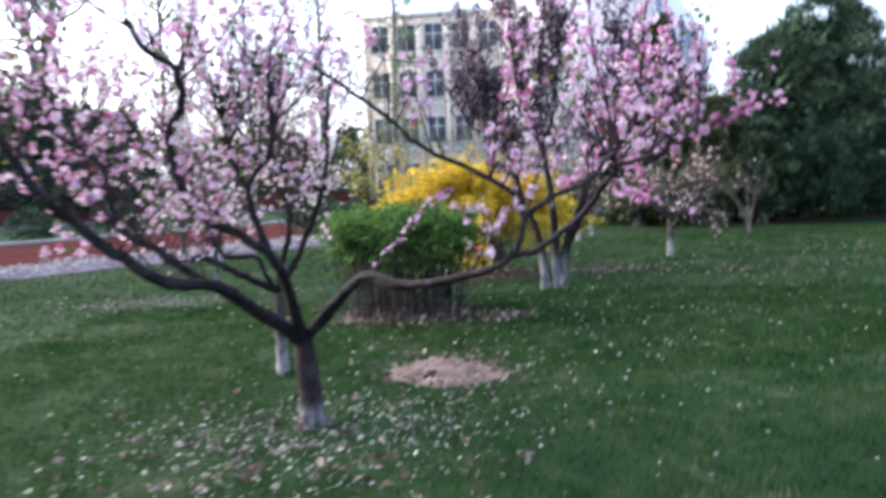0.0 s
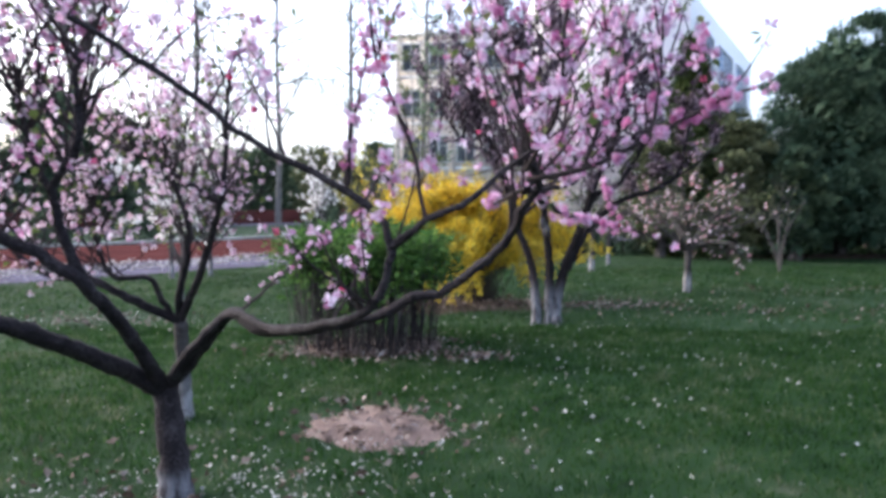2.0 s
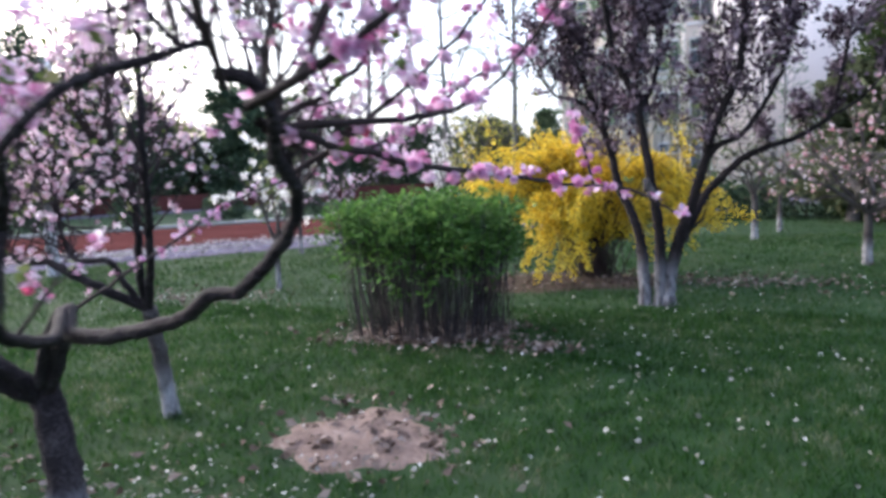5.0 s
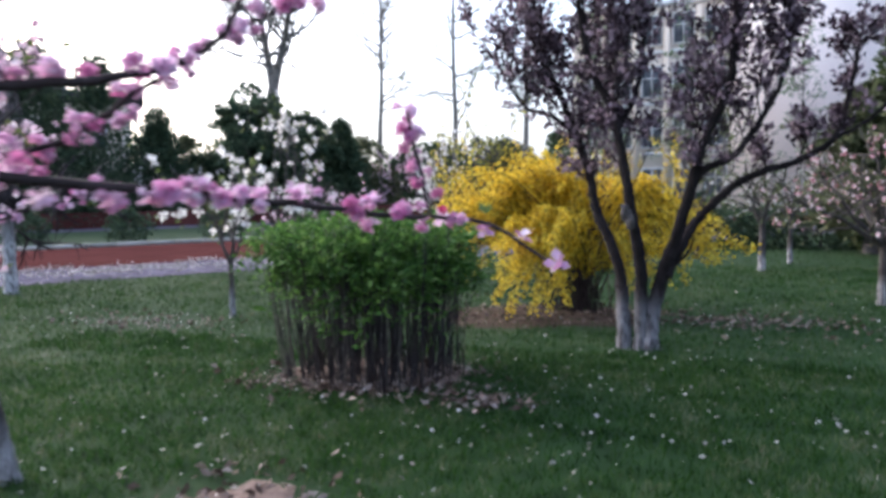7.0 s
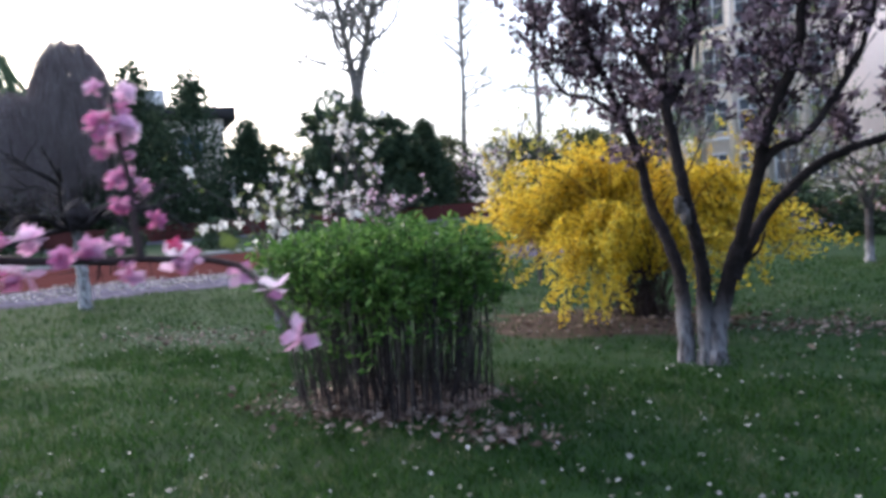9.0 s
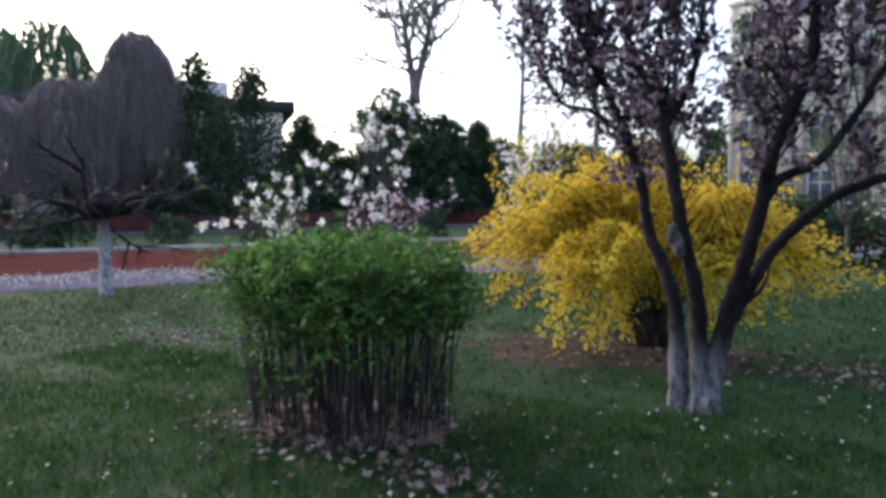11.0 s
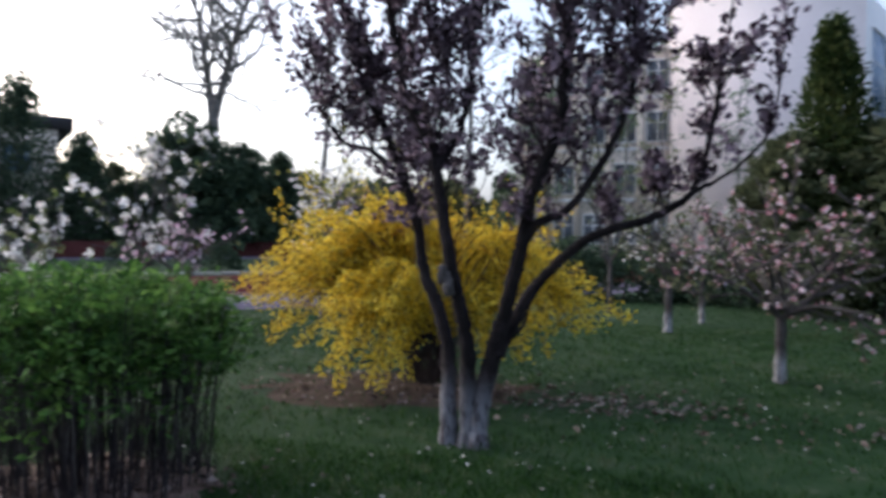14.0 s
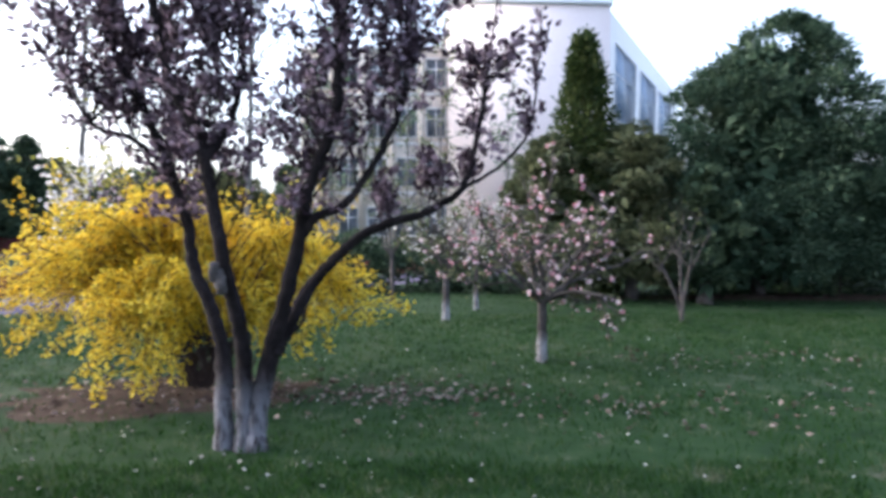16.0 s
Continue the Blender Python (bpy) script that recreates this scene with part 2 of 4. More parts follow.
def tube(pile, line, r0, r1, sides=8, rng=None, knobs=0.0, flare=0.0):
    line = np.asarray(line, float)
    n = len(line)
    tan = np.gradient(line, axis=0)
    tan /= np.linalg.norm(tan, axis=1)[:, None] + 1e-9
    ref = np.array([0.31, 0.17, 0.93]) if abs(tan[0][2]) < 0.8 else np.array([0.95, 0.2, 0.1])
    s = np.cross(tan, ref)
    s /= np.linalg.norm(s, axis=1)[:, None] + 1e-9
    u = np.cross(s, tan)
    k = np.linspace(0, 1, n)
    r = r0 + (r1 - r0) * k ** 0.85
    if flare:
        r = r * (1 + flare * np.exp(-k * n / 2.5))
    ang = np.linspace(0, 2 * np.pi, sides, endpoint=False)
    R = r[:, None] * np.ones((1, sides))
    if rng is not None and knobs:
        bumps = rng.normal(0, 1, (n, 1)) * 0.6 + rng.normal(0, 1, (n, sides)) * 0.5
        R = R * (1 + knobs * bumps)
    ring = line[:, None, :] + R[:, :, None] * (np.cos(ang)[None, :, None] * s[:, None, :] + np.sin(ang)[None, :, None] * u[:, None, :])
    i = np.arange(n - 1)[:, None] * sides
    j = np.arange(sides)[None, :]
    q = np.stack([i + j, i + (j + 1) % sides, i + sides + (j + 1) % sides, i + sides + j], -1)
    pile.add(ring.reshape(-1, 3), q.reshape(-1, 4))
    if sides == 4 or sides == 8 or sides == 6:
        e = (n - 1) * sides
        last = np.arange(e, e + sides)
        caps = [[last[0], last[1], last[2], last[3]]] if sides == 4 else [[last[0], last[a], last[a + 1], last[a + 2]] for a in range(1, sides - 2, 2)]
        pile.q.append(np.array(caps) + pile.n - len(ring.reshape(-1, 3)))


def unit(v):
    return v / (np.linalg.norm(v, axis=-1, keepdims=True) + 1e-9)


def leaves(pile, P, D, length, width, rng, fold=0.25):
    """A folded leaf at each point, pointing along D."""
    P, D = np.asarray(P, float), unit(np.asarray(D, float))
    n = len(P)
    s = unit(np.cross(D, rng.normal(0, 1, (n, 3))))
    up = np.cross(s, D)
    k = rng.uniform(0.65, 1.35, (n, 1))
    mid = P + D * length * k * 0.5 + up * fold * width * k
    v = np.stack([P, mid + s * width * k * 0.5, P + D * length * k, mid - s * width * k * 0.5], 1)
    pile.add(v.reshape(-1, 3), np.arange(4 * n).reshape(-1, 4))


def flowers(pile, P, N, size, rng, rings=((5, 0.3, 1.0),), loose=0.25):
    """A flower at each point: rings of petals (count, lift, reach) round the normal N."""
    P, N = np.asarray(P, float), unit(np.asarray(N, float))
    n = len(P)
    a = unit(np.cross(N, rng.normal(0, 1, (n, 3))))
    b = np.cross(N, a)
    S = size * rng.uniform(0.7, 1.3, (n, 1))
    for count, lift, reach in rings:
        turn = rng.uniform(0, 6.28, (n, 1))
        for k in range(count):
            w = turn + 6.2832 * k / count + rng.normal(0, 0.15, (n, 1))
            out = np.cos(w) * a + np.sin(w) * b
            side = -np.sin(w) * a + np.cos(w) * b
            rise = lift + rng.normal(0, loose, (n, 1))
            d = unit(out + rise * N)
            c = P + 0.08 * S * N
            v = np.stack([c, c + S * reach * (0.62 * d + 0.40 * side), c + S * reach * (d + 0.12 * N * lift), c + S * reach * (0.62 * d - 0.40 * side)], 1)
            pile.add(v.reshape(-1, 3), np.arange(4 * n).reshape(-1, 4))


def grow(p, d, length, r, level, rng, tubes, buds, wander=0.25, up=0.15, forks=3, spread=0.8, ratio=0.6, step=0.08):
    """A branch from p along d that wanders, turns upward and forks; thin ends are noted in buds as (place, direction)."""
    p, d = np.array(p, float), unit(np.array(d, float))
    n = max(3, int(length / step))
    line = [p.copy()]
    for i in range(n):
        d = unit(d + rng.normal(0, wander, 3) * 0.5 + np.array([0, 0, up]) * 0.3)
        p = p + d * length / n
        line.append(p.copy())
        if level <= 0:
            buds.append((p.copy(), d.copy()))
    tubes.append((np.array(line), r, r * 0.35, level))
    if level > 0:
        for k in range(forks):
            i = int(n * rng.uniform(0.3, 1.0))
            base = line[i]
            side = unit(unit(line[min(i + 1, n)] - line[max(i - 1, 0)]) + rng.normal(0, spread, 3))
            grow(base, side, length * ratio * rng.uniform(0.7, 1.2), r * 0.5, level - 1, rng, tubes, buds, wander, up, forks, spread, ratio, step)


def pile_tubes(tubes, sides=4):
    pile = Pile()
    for line, r0, r1, level in tubes:
        tube(pile, line, r0, r1, sides if level <= 0 else sides + 2 if sides == 4 else sides)
    return pile


def box(pile, lo, hi):
    (a, b, c), (x, y, z) = lo, hi
    v = [(a, b, c), (x, b, c), (x, y, c), (a, y, c), (a, b, z), (x, b, z), (x, y, z), (a, y, z)]
    pile.add(v, [(0, 3, 2, 1), (4, 5, 6, 7), (0, 1, 5, 4), (1, 2, 6, 5), (2, 3, 7, 6), (3, 0, 4, 7)])


# ---- ground ----
def strip(name, n0, n1, z, material, label="", kind="structure", s0=-120.0, s1=120.0, cells=60):
    """A flat band that runs diagonally past the lawn, between the distances n0 and n1 along the normal (-1, 1)."""
    a, b = np.array([-1, 1, 0]) / 2 ** 0.5, np.array([1, 1, 0]) / 2 ** 0.5
    s = np.linspace(s0, s1, cells + 1)
    v = np.concatenate([n0 * a + s[:, None] * b, n1 * a + s[:, None] * b])
    v[:, 2] = z
    i = np.arange(cells)
    q = np.stack([i, i + 1, i + cells + 2, i + cells + 1], -1)
    return tagged(new(name, mesh_of(name, v, q, material)), label, kind=kind)


def swell(x, y):
    """The lawn's gentle unevenness."""
    return 0.02 * np.sin(0.9 * x + 0.4) * np.cos(0.7 * y) + 0.012 * np.sin(2.3 * x + 1.7 * y)


def lawn_sheet():
    near = np.linspace(-16, 16, 129)
    xs = np.concatenate([[-2500, -600, -150, -60, -30], near, [30, 60, 150, 600, 2500]])
    ys = np.concatenate([[-2500, -600, -150, -60, -25], near + 8, [40, 80, 160, 600, 2500]])
    X, Y = np.meshgrid(xs, ys)
    fade = np.clip((15 - np.hypot(X - 1, Y - 8)) / 5, 0, 1)
    n = (Y - X) / 2 ** 0.5
    fade = fade * np.clip((15.0 - n) / 2, 0, 1)
    Z = swell(X, Y) * fade - 0.03 * np.clip((n - 15.2) * 3, 0, 1)
    v = np.stack([X, Y, Z], -1).reshape(-1, 3)
    w = len(xs)
    i, j = np.meshgrid(np.arange(len(ys) - 1), np.arange(w - 1), indexing="ij")
    k = i * w + j
    q = np.stack([k, k + 1, k + w + 1, k + w], -1).reshape(-1, 4)
    return tagged(new("ground", mesh_of("ground", v, q, LAWN, True)), "dark green lawn with worn pale patches", "lawn", kind="structure")


ground = lawn_sheet()
strip("pavement", 15.4, 18.9, 0.0, PAVING, "pale grey paving strewn with fallen petals")
strip("road", 18.9, 27.6, -0.004, REDBRICK, "red brick path beyond the lawn")
strip("ground_far", 27.9, 44.0, 0.03, LAWN, "strip of grass behind the brick path")
strip("pavement_far", 44.0, 50.0, 0.01, PAVING, "pale far path")


def kerb_row():
    a, b = np.array([-1, 1, 0]) / 2 ** 0.5, np.array([1, 1, 0]) / 2 ** 0.5
    top = empty_at("kerb", (0, 0, 0), "pale stone kerb along the brick path", "kerb")
    tagged(top, kind="structure")
    p = Pile()
    box(p, (-0.49, 0, 0), (0.49, 0.3, 0.16))
    me = p.mesh("kerb_block", KERB)
    for s in range(-12, 52):
        ob = new("kerb_block", me)
        ob.parent = top
        c = a * 27.6 + b * s
        ob.location = (c[0], c[1], -0.03)
        ob.rotation_euler = (0, 0, radians(45))


kerb_row()


def raised_bed():
    """The low red wall that closes the far side."""
    a, b = np.array([-1, 1, 0]) / 2 ** 0.5, np.array([1, 1, 0]) / 2 ** 0.5
    v, q = [], []
    for k, (n, z) in enumerate(((50, 0), (50, 1.0), (50.4, 1.05), (50.4, 0))):
        for s in (-90, 90):
            v.append(n * a + s * b + np.array([0, 0, z]))
    for k in range(3):
        q.append((2 * k, 2 * k + 1, 2 * k + 3, 2 * k + 2))
    tagged(new("wall_far", mesh_of("wall_far", v, q, REDBRICK)), "low red brick wall beyond the far path", kind="structure")


raised_bed()


def earth_patch(name, cx, cy, rx, ry, label, seed, height=0.035, material=DIRT):
    rng = np.random.default_rng(seed)
    rings, sides = 7, 36
    v, q = [], []
    edge = 1 + 0.22 * np.convolve(np.tile(rng.normal(0, 1, sides), 3), np.ones(4) / 4, "same")[sides:2 * sides]
    for i in range(rings + 1):
        k = i / rings
        for j in range(sides):
            w = 6.2832 * j / sides
            x, y = cx + rx * k * edge[j] * math.cos(w), cy + ry * k * edge[j] * math.sin(w)
            v.append((x, y, swell(x, y) + height * (1 - k * k) - 0.012 * k + (0.006 * rng.normal() if 0 < i < rings else 0)))
    for i in range(rings):
        for j in range(sides):
            q.append((i * sides + j, i * sides + (j + 1) % sides, (i + 1) * sides + (j + 1) % sides, (i + 1) * sides + j))
    return tagged(new(name, mesh_of(name, v, q, material, True)), label, "bare earth", kind="structure")


earth_patch("ground_patch", 0.0, 5.36, 0.52, 0.5, "mound of bare pinkish earth in the lawn", 3, 0.05)
earth_patch("ground_patch", -0.5, 7.95, 0.9, 0.62, "bare earth with litter under the green shrub", 4, 0.03)
earth_patch("ground_patch", 12.0, 20.2, 4.6, 0.9, "bare brown soil under the cedars", 6, 0.06, SOIL)
earth_patch("ground_patch", 0.35, 10.9, 1.9, 1.0, "dark bare earth under the forsythia", 5, 0.03, SOIL)


def worn(x, y):
    """1 on lush grass, less where the lawn is bare."""
    k = np.ones_like(x)
    for cx, cy, rx, ry, least in ((0, 5.36, 0.55, 0.52, 0.04), (-0.5, 7.95, 0.9, 0.6, 0.04), (0.35, 10.9, 1.8, 0.95, 0.3), (0.7, 7.3, 0.33, 0.17, 0.25),
                                  (-0.85, 3.9, 0.9, 0.7, 0.45), (-4.2, 9.4, 1.1, 0.5, 0.4), (-4.0, 7.8, 0.8, 0.3, 0.4), (2.7, 10.9, 0.7, 0.3, 0.35), (4.6, 9.3, 0.9, 0.35, 0.45), (3.3, 8.3, 0.5, 0.2, 0.5), (6.2, 11.2, 1.1, 0.4, 0.45), (1.6, 6.6, 0.5, 0.22, 0.5)):
        g = ((x - cx) / rx) ** 2 + ((y - cy) / ry) ** 2
        k = np.minimum(k, np.clip(least + np.clip(g - 0.75, 0, 1) * 1.5, 0, 1))
    return k


def grass_field():
    rng = np.random.default_rng(11)
    pile = Pile()
    for count, lo, hi, h, w in ((150000, (-4.5, 1.6), (5.5, 9.0), 0.055, 0.007), (150000, (-10, 5.0), (11, 17), 0.06, 0.008), (45000, (-14, 8), (16, 24), 0.07, 0.012), (50000, (-9, -4), (10, 3), 0.06, 0.012)):
        P = np.column_stack([rng.uniform(lo[0], hi[0], count), rng.uniform(lo[1], hi[1], count)])
        clump = 0.5 + 0.5 * np.sin(3.1 * P[:, 0] + 2 * np.sin(1.7 * P[:, 1])) * np.sin(2.7 * P[:, 1] + 1.5 * np.sin(2.1 * P[:, 0]))
        keep = (rng.uniform(0, 1, count) < worn(P[:, 0], P[:, 1]) * (0.55 + 0.45 * clump)) & ((P[:, 1] - P[:, 0]) / 2 ** 0.5 < 15.3)
        P = P[keep]
        n = len(P)
        base = np.column_stack([P, swell(P[:, 0], P[:, 1]) - 0.005])
        D = np.column_stack([rng.normal(0, 0.5, n), rng.normal(0, 0.5, n), np.ones(n)])
        leaves(pile, base, D, h, w, rng, 0.1)
    return tagged(new("grass", pile.mesh("grass", GRASS)), "short dark green lawn grass", "grass", kind="stuff")


grass_field()


def scatter(name, material, label, category, spots, size, wide, seed):
    """Small flat pieces lying on the grass; spots: (count, x, y, spread x, spread y)."""
    rng = np.random.default_rng(seed)
    pile = Pile()
    for count, cx, cy, sx, sy in spots:
        x, y = cx + sx * rng.normal(0, 1, count), cy + sy * rng.normal(0, 1, count)
        ok = (y - x) / 2 ** 0.5 < 15.2
        x, y = x[ok], y[ok]
        n = len(x)
        P = np.column_stack([x, y, swell(x, y) + rng.uniform(0.015, 0.055, n)])
        w = rng.uniform(0, 6.28, n)
        D = np.column_stack([np.cos(w), np.sin(w), rng.normal(0, 0.35, n)])
        leaves(pile, P, D, size, wide, rng, 0.3)
    return tagged(new(name, pile.mesh(name, material)), label, category, kind="stuff")


scatter("fallen_petals", PETAL_FALL, "pale petals fallen on the grass", "petals",
        ((150, 0.2, 4.6, 1.3, 0.9), (260, 0.3, 6.4, 1.6, 1.2), (160, -0.9, 3.7, 0.9, 0.6), (200, 2.4, 7.6, 1.5, 1.4), (130, 3.5, 10.5, 2.0, 1.5), (110, -3.6, 8.6, 1.4, 0.9), (80, 5.5, 12.5, 2.5, 1.5)), 0.032, 0.022, 21)
scatter("petal_drift", PETAL_FALL, "drifts of faded petals round the peach trunks", "petals", ((560, -1.0, 3.75, 0.6, 0.4), (300, -0.3, 4.2, 0.5, 0.4), (260, -4.2, 9.4, 0.7, 0.25)), 0.022, 0.016, 22)
scatter("dry_leaves", LITTER, "dry brown leaves lying on the ground", "leaves",
        ((520, -0.5, 7.85, 0.5, 0.32), (260, 0, 5.36, 0.3, 0.28), (420, 0.7, 11.0, 0.9, 0.5), (260, -1.0, 3.8, 0.7, 0.5), (260, 2.7, 10.9, 0.6, 0.25), (160, -4.2, 9.4, 0.7, 0.3), (160, 5.2, 10.4, 1.2, 0.35), (120, 6.4, 12.6, 1.3, 0.4), (240, -0.45, 7.5, 0.45, 0.12), (120, 0.7, 7.3, 0.22, 0.1)), 0.066, 0.038, 23)


def path_petals():
    rng = np.random.default_rng(24)
    a, b = np.array([-1, 1, 0]) / 2 ** 0.5, np.array([1, 1, 0]) / 2 ** 0.5
    n = 8000
    s, m = rng.uniform(-8, 16, n), 17.9 + rng.normal(0, 0.75, n)
    m = m + 0.5 * np.sin(1.3 * s) * (m > 18) + 0.4 * np.sin(3.7 * s) * (m > 18)
    P = m[:, None] * a + s[:, None] * b
    P[:, 2] = 0.012
    w = rng.uniform(0, 6.28, n)
    D = np.column_stack([np.cos(w), np.sin(w), rng.normal(0, 0.2, n)])
    pile = Pile()
    leaves(pile, P, D, 0.055, 0.045, rng)
    tagged(new("petal_drift", pile.mesh("petal_drift", PETAL_FALL)), "fallen petals blown over the paving", "petals", kind="stuff")


path_petals()


# ---- trees by hand: trunk and main limbs placed, shoots grown ----
def bough(name, points, r0, r1, parent, material, rng, sides=10, knobs=0.07, flare=0.0, label=""):
    pile = Pile()
    line = smooth_line(points, 0.045)
    line[1:-1] += rng.normal(0, 0.004 + 0.05 * r0, (len(line) - 2, 3)) * 0.6
    tube(pile, line, r0, r1, sides if sides in (4, 6, 8) else 8, rng, knobs, flare)
    under(name, pile.mesh(name, material, True), parent, label)
    return line


def flower_mesh(name, material, seed, size, rings):
    rng = np.random.default_rng(seed)
    pile = Pile()
    flowers(pile, [(0, 0, 0)], [(0, 0, 1)], size, rng, rings)
    return pile.mesh(name, material)


DOUBLE = ((5, 0.1, 1.0), (5, 0.7, 0.9), (4, 1.8, 0.75), (3, -0.5, 0.8))
CHEAP = ((4, 0.5, 1.0), (3, -0.4, 0.9))


def shoots(line, count, rng, length, tubes, buds, lift=1.0, start=0.3, level=1, r=0.006, spread=0.5, forks=2, up=0.25):
    for _ in range(count):
        i = int(len(line) * rng.uniform(start, 0.999))
        d = np.array([rng.normal(0, spread), rng.normal(0, spread), lift + rng.normal(0, 0.2)])
        grow(line[i], d, length * rng.uniform(0.5, 1.25), r, level, rng, tubes, buds, 0.16, up, forks, 0.6, 0.55, 0.07)


def blossom_out(thing, buds, rng, material, share, size, name="bloom", label="", off=0.02, rings=CHEAP):
    B = np.array([b[0] for b in buds])
    D = np.array([b[1] for b in buds])
    pick = rng.uniform(0, 1, len(B)) < share
    B, D = B[pick], D[pick]
    N = unit(rng.normal(0, 1, B.shape) + 0.4 * D)
    pile = Pile()
    flowers(pile, B + N * off, N, size, rng, rings)
    under(name, pile.mesh(name, material), thing, label, "stuff")


def peach_tree():
    rng = np.random.default_rng(41)
    base = (-0.9, 4.18, 0)
    tree = empty_at("peach_tree", base, "old dark-barked peach tree in pink blossom on the lawn", "tree", "peach trees")
    fork = (-0.92, 4.13, 0.58)
    bough("trunk", [(-0.9, 4.18, -0.05), (-0.9, 4.17, 0.15), (-0.91, 4.15, 0.38), (-0.92, 4.13, 0.62)], 0.078, 0.068, tree, WASHED_DARK, rng, 8, 0.06, 0.35)
    A = bough("limb", [fork, (-1.09, 3.76, 0.84), (-1.16, 3.25, 1.08), (-1.3, 3.02, 1.13), (-1.42, 2.9, 1.25), (-1.56, 2.75, 1.43), (-1.65, 2.6, 1.61), (-1.77, 2.45, 1.95)], 0.05, 0.017, tree, BARK, rng)
    A2 = bough("limb", [(-1.18, 3.18, 1.1), (-1.4, 3.15, 1.28), (-1.56, 3.1, 1.41), (-1.59, 3.1, 1.65), (-1.63, 3.05, 1.75), (-1.78, 2.9, 1.9)], 0.026, 0.01, tree, BARK, rng)
    B = bough("limb", [fork, (-0.9, 3.76, 0.93), (-0.905, 3.46, 1.18), (-1.06, 3.38, 1.33), (-1.24, 3.25, 1.47), (-1.22, 2.95, 1.81), (-1.09, 2.8, 1.94), (-1.07, 2.7, 2.07), (-1.15, 2.6, 2.13), (-1.175, 2.5, 2.23)], 0.042, 0.012, tree, BARK, rng)
    BU = bough("limb", [(-0.92, 3.45, 1.19), (-0.98, 3.42, 1.4), (-1.0, 3.4, 1.58), (-0.92, 3.36, 1.68), (-0.85, 3.33, 1.76), (-0.83, 3.3, 2.1)], 0.026, 0.009, tree, BARK, rng)
    BV = bough("limb", [(-1.0, 3.4, 1.56), (-1.07, 3.38, 1.72), (-1.1, 3.35, 2.05)], 0.016, 0.007, tree, BARK, rng)
    C = bough("limb", [fork, (-0.66, 4.0, 0.84), (-0.47, 3.88, 1.02), (-0.27, 3.69, 0.975), (0.08, 3.62, 1.01), (0.3, 3.57, 1.08), (0.4, 3.545, 1.15), (0.5, 3.53, 1.155), (0.7, 3.46, 1.3), (0.8, 3.36, 1.42), (0.82, 3.25, 1.5), (0.87, 3.16, 1.58), (0.84, 3.14, 1.65), (0.78, 3.1, 1.66)], 0.036, 0.014, tree, BARK, rng)
    U = bough("limb", [(-0.86, 4.06, 0.66), (-0.66, 3.93, 0.87), (-0.46, 3.83, 1.02), (-0.19, 3.55, 1.0), (0.08, 3.22, 1.08), (0.32, 2.96, 1.19), (0.38, 2.95, 1.41), (0.24, 2.97, 1.56), (-0.05, 3.0, 1.71), (-0.25, 2.85, 1.88), (-0.5, 2.7, 2.05)], 0.026, 0.008, tree, BARK, rng)
    UB = bough("limb", [(0.38, 2.95, 1.38), (0.5, 2.86, 1.47), (0.61, 2.77, 1.51), (0.72, 2.8, 1.6), (0.85, 3.0, 1.7)], 0.014, 0.007, tree, BARK, rng)
    T = [bough("twig", pts, r, 0.004, tree, TWIG, rng, 6, 0.04) for r, pts in (
        (0.012, [(0.83, 3.17, 1.57), (1.0, 3.6, 1.48), (1.2, 4.05, 1.43), (1.38, 4.33, 1.39), (1.5, 4.4, 1.375), (1.6, 4.36, 1.33), (1.68, 4.33, 1.28)]),
        (0.011, [(0.82, 3.2, 1.56), (1.05, 3.6, 1.6), (1.14, 3.9, 1.69), (1.3, 3.85, 1.84), (1.46, 3.72, 1.95)]),
        (0.012, [(0.83, 3.14, 1.6), (1.0, 3.05, 1.63), (1.2, 3.02, 1.72), (1.38, 2.96, 1.82), (1.43, 2.7, 1.84)]),
        (0.008, [(-0.44, 3.87, 1.02), (-0.28, 4.12, 1.19), (-0.08, 4.5, 1.41), (0.1, 4.8, 1.5)]),
        (0.009, [(0.82, 3.08, 1.63), (0.9, 2.9, 1.8), (0.92, 2.85, 2.1), (0.95, 2.85, 2.5)]),
        (0.009, [(0.82, 3.08, 1.63), (0.8, 3.0, 1.85), (0.72, 2.95, 2.15), (0.7, 2.95, 2.4)]),
        (0.008, [(0.5, 2.86, 1.47), (0.46, 2.84, 1.7), (0.36, 2.82, 1.95), (0.33, 2.8, 2.25)]),
        (0.008, [(0.24, 2.97, 1.56), (0.27, 2.9, 1.75), (0.33, 2.86, 2.0)]),
        (0.009, [(0.83, 3.2, 1.56), (0.95, 3.4, 1.7), (1.02, 3.5, 1.95), (1.05, 3.55, 2.3)]),
        (0.009, [(1.0, 3.05, 1.63), (1.08, 3.1, 1.85), (1.1, 3.15, 2.1), (1.14, 3.2, 2.4)]),
        (0.009, [(0.8, 3.3, 1.45), (0.98, 3.5, 1.62), (1.2, 3.6, 1.85), (1.3, 3.65, 2.1)]),
        (0.008, [(1.2, 3.02, 1.72), (1.26, 3.1, 1.9), (1.28, 3.15, 2.15)]),
        (0.01, [(0.83, 3.19, 1.57), (0.73, 3.6, 1.52), (0.753, 3.88, 1.54), (0.9, 3.93, 1.61), (1.04, 4.03, 1.735), (1.21, 4.14, 1.84)]),
        (0.006, [(1.39, 4.335, 1.39), (1.36, 4.35, 1.5), (1.33, 4.36, 1.63)]))]
    tubes, buds = [], []
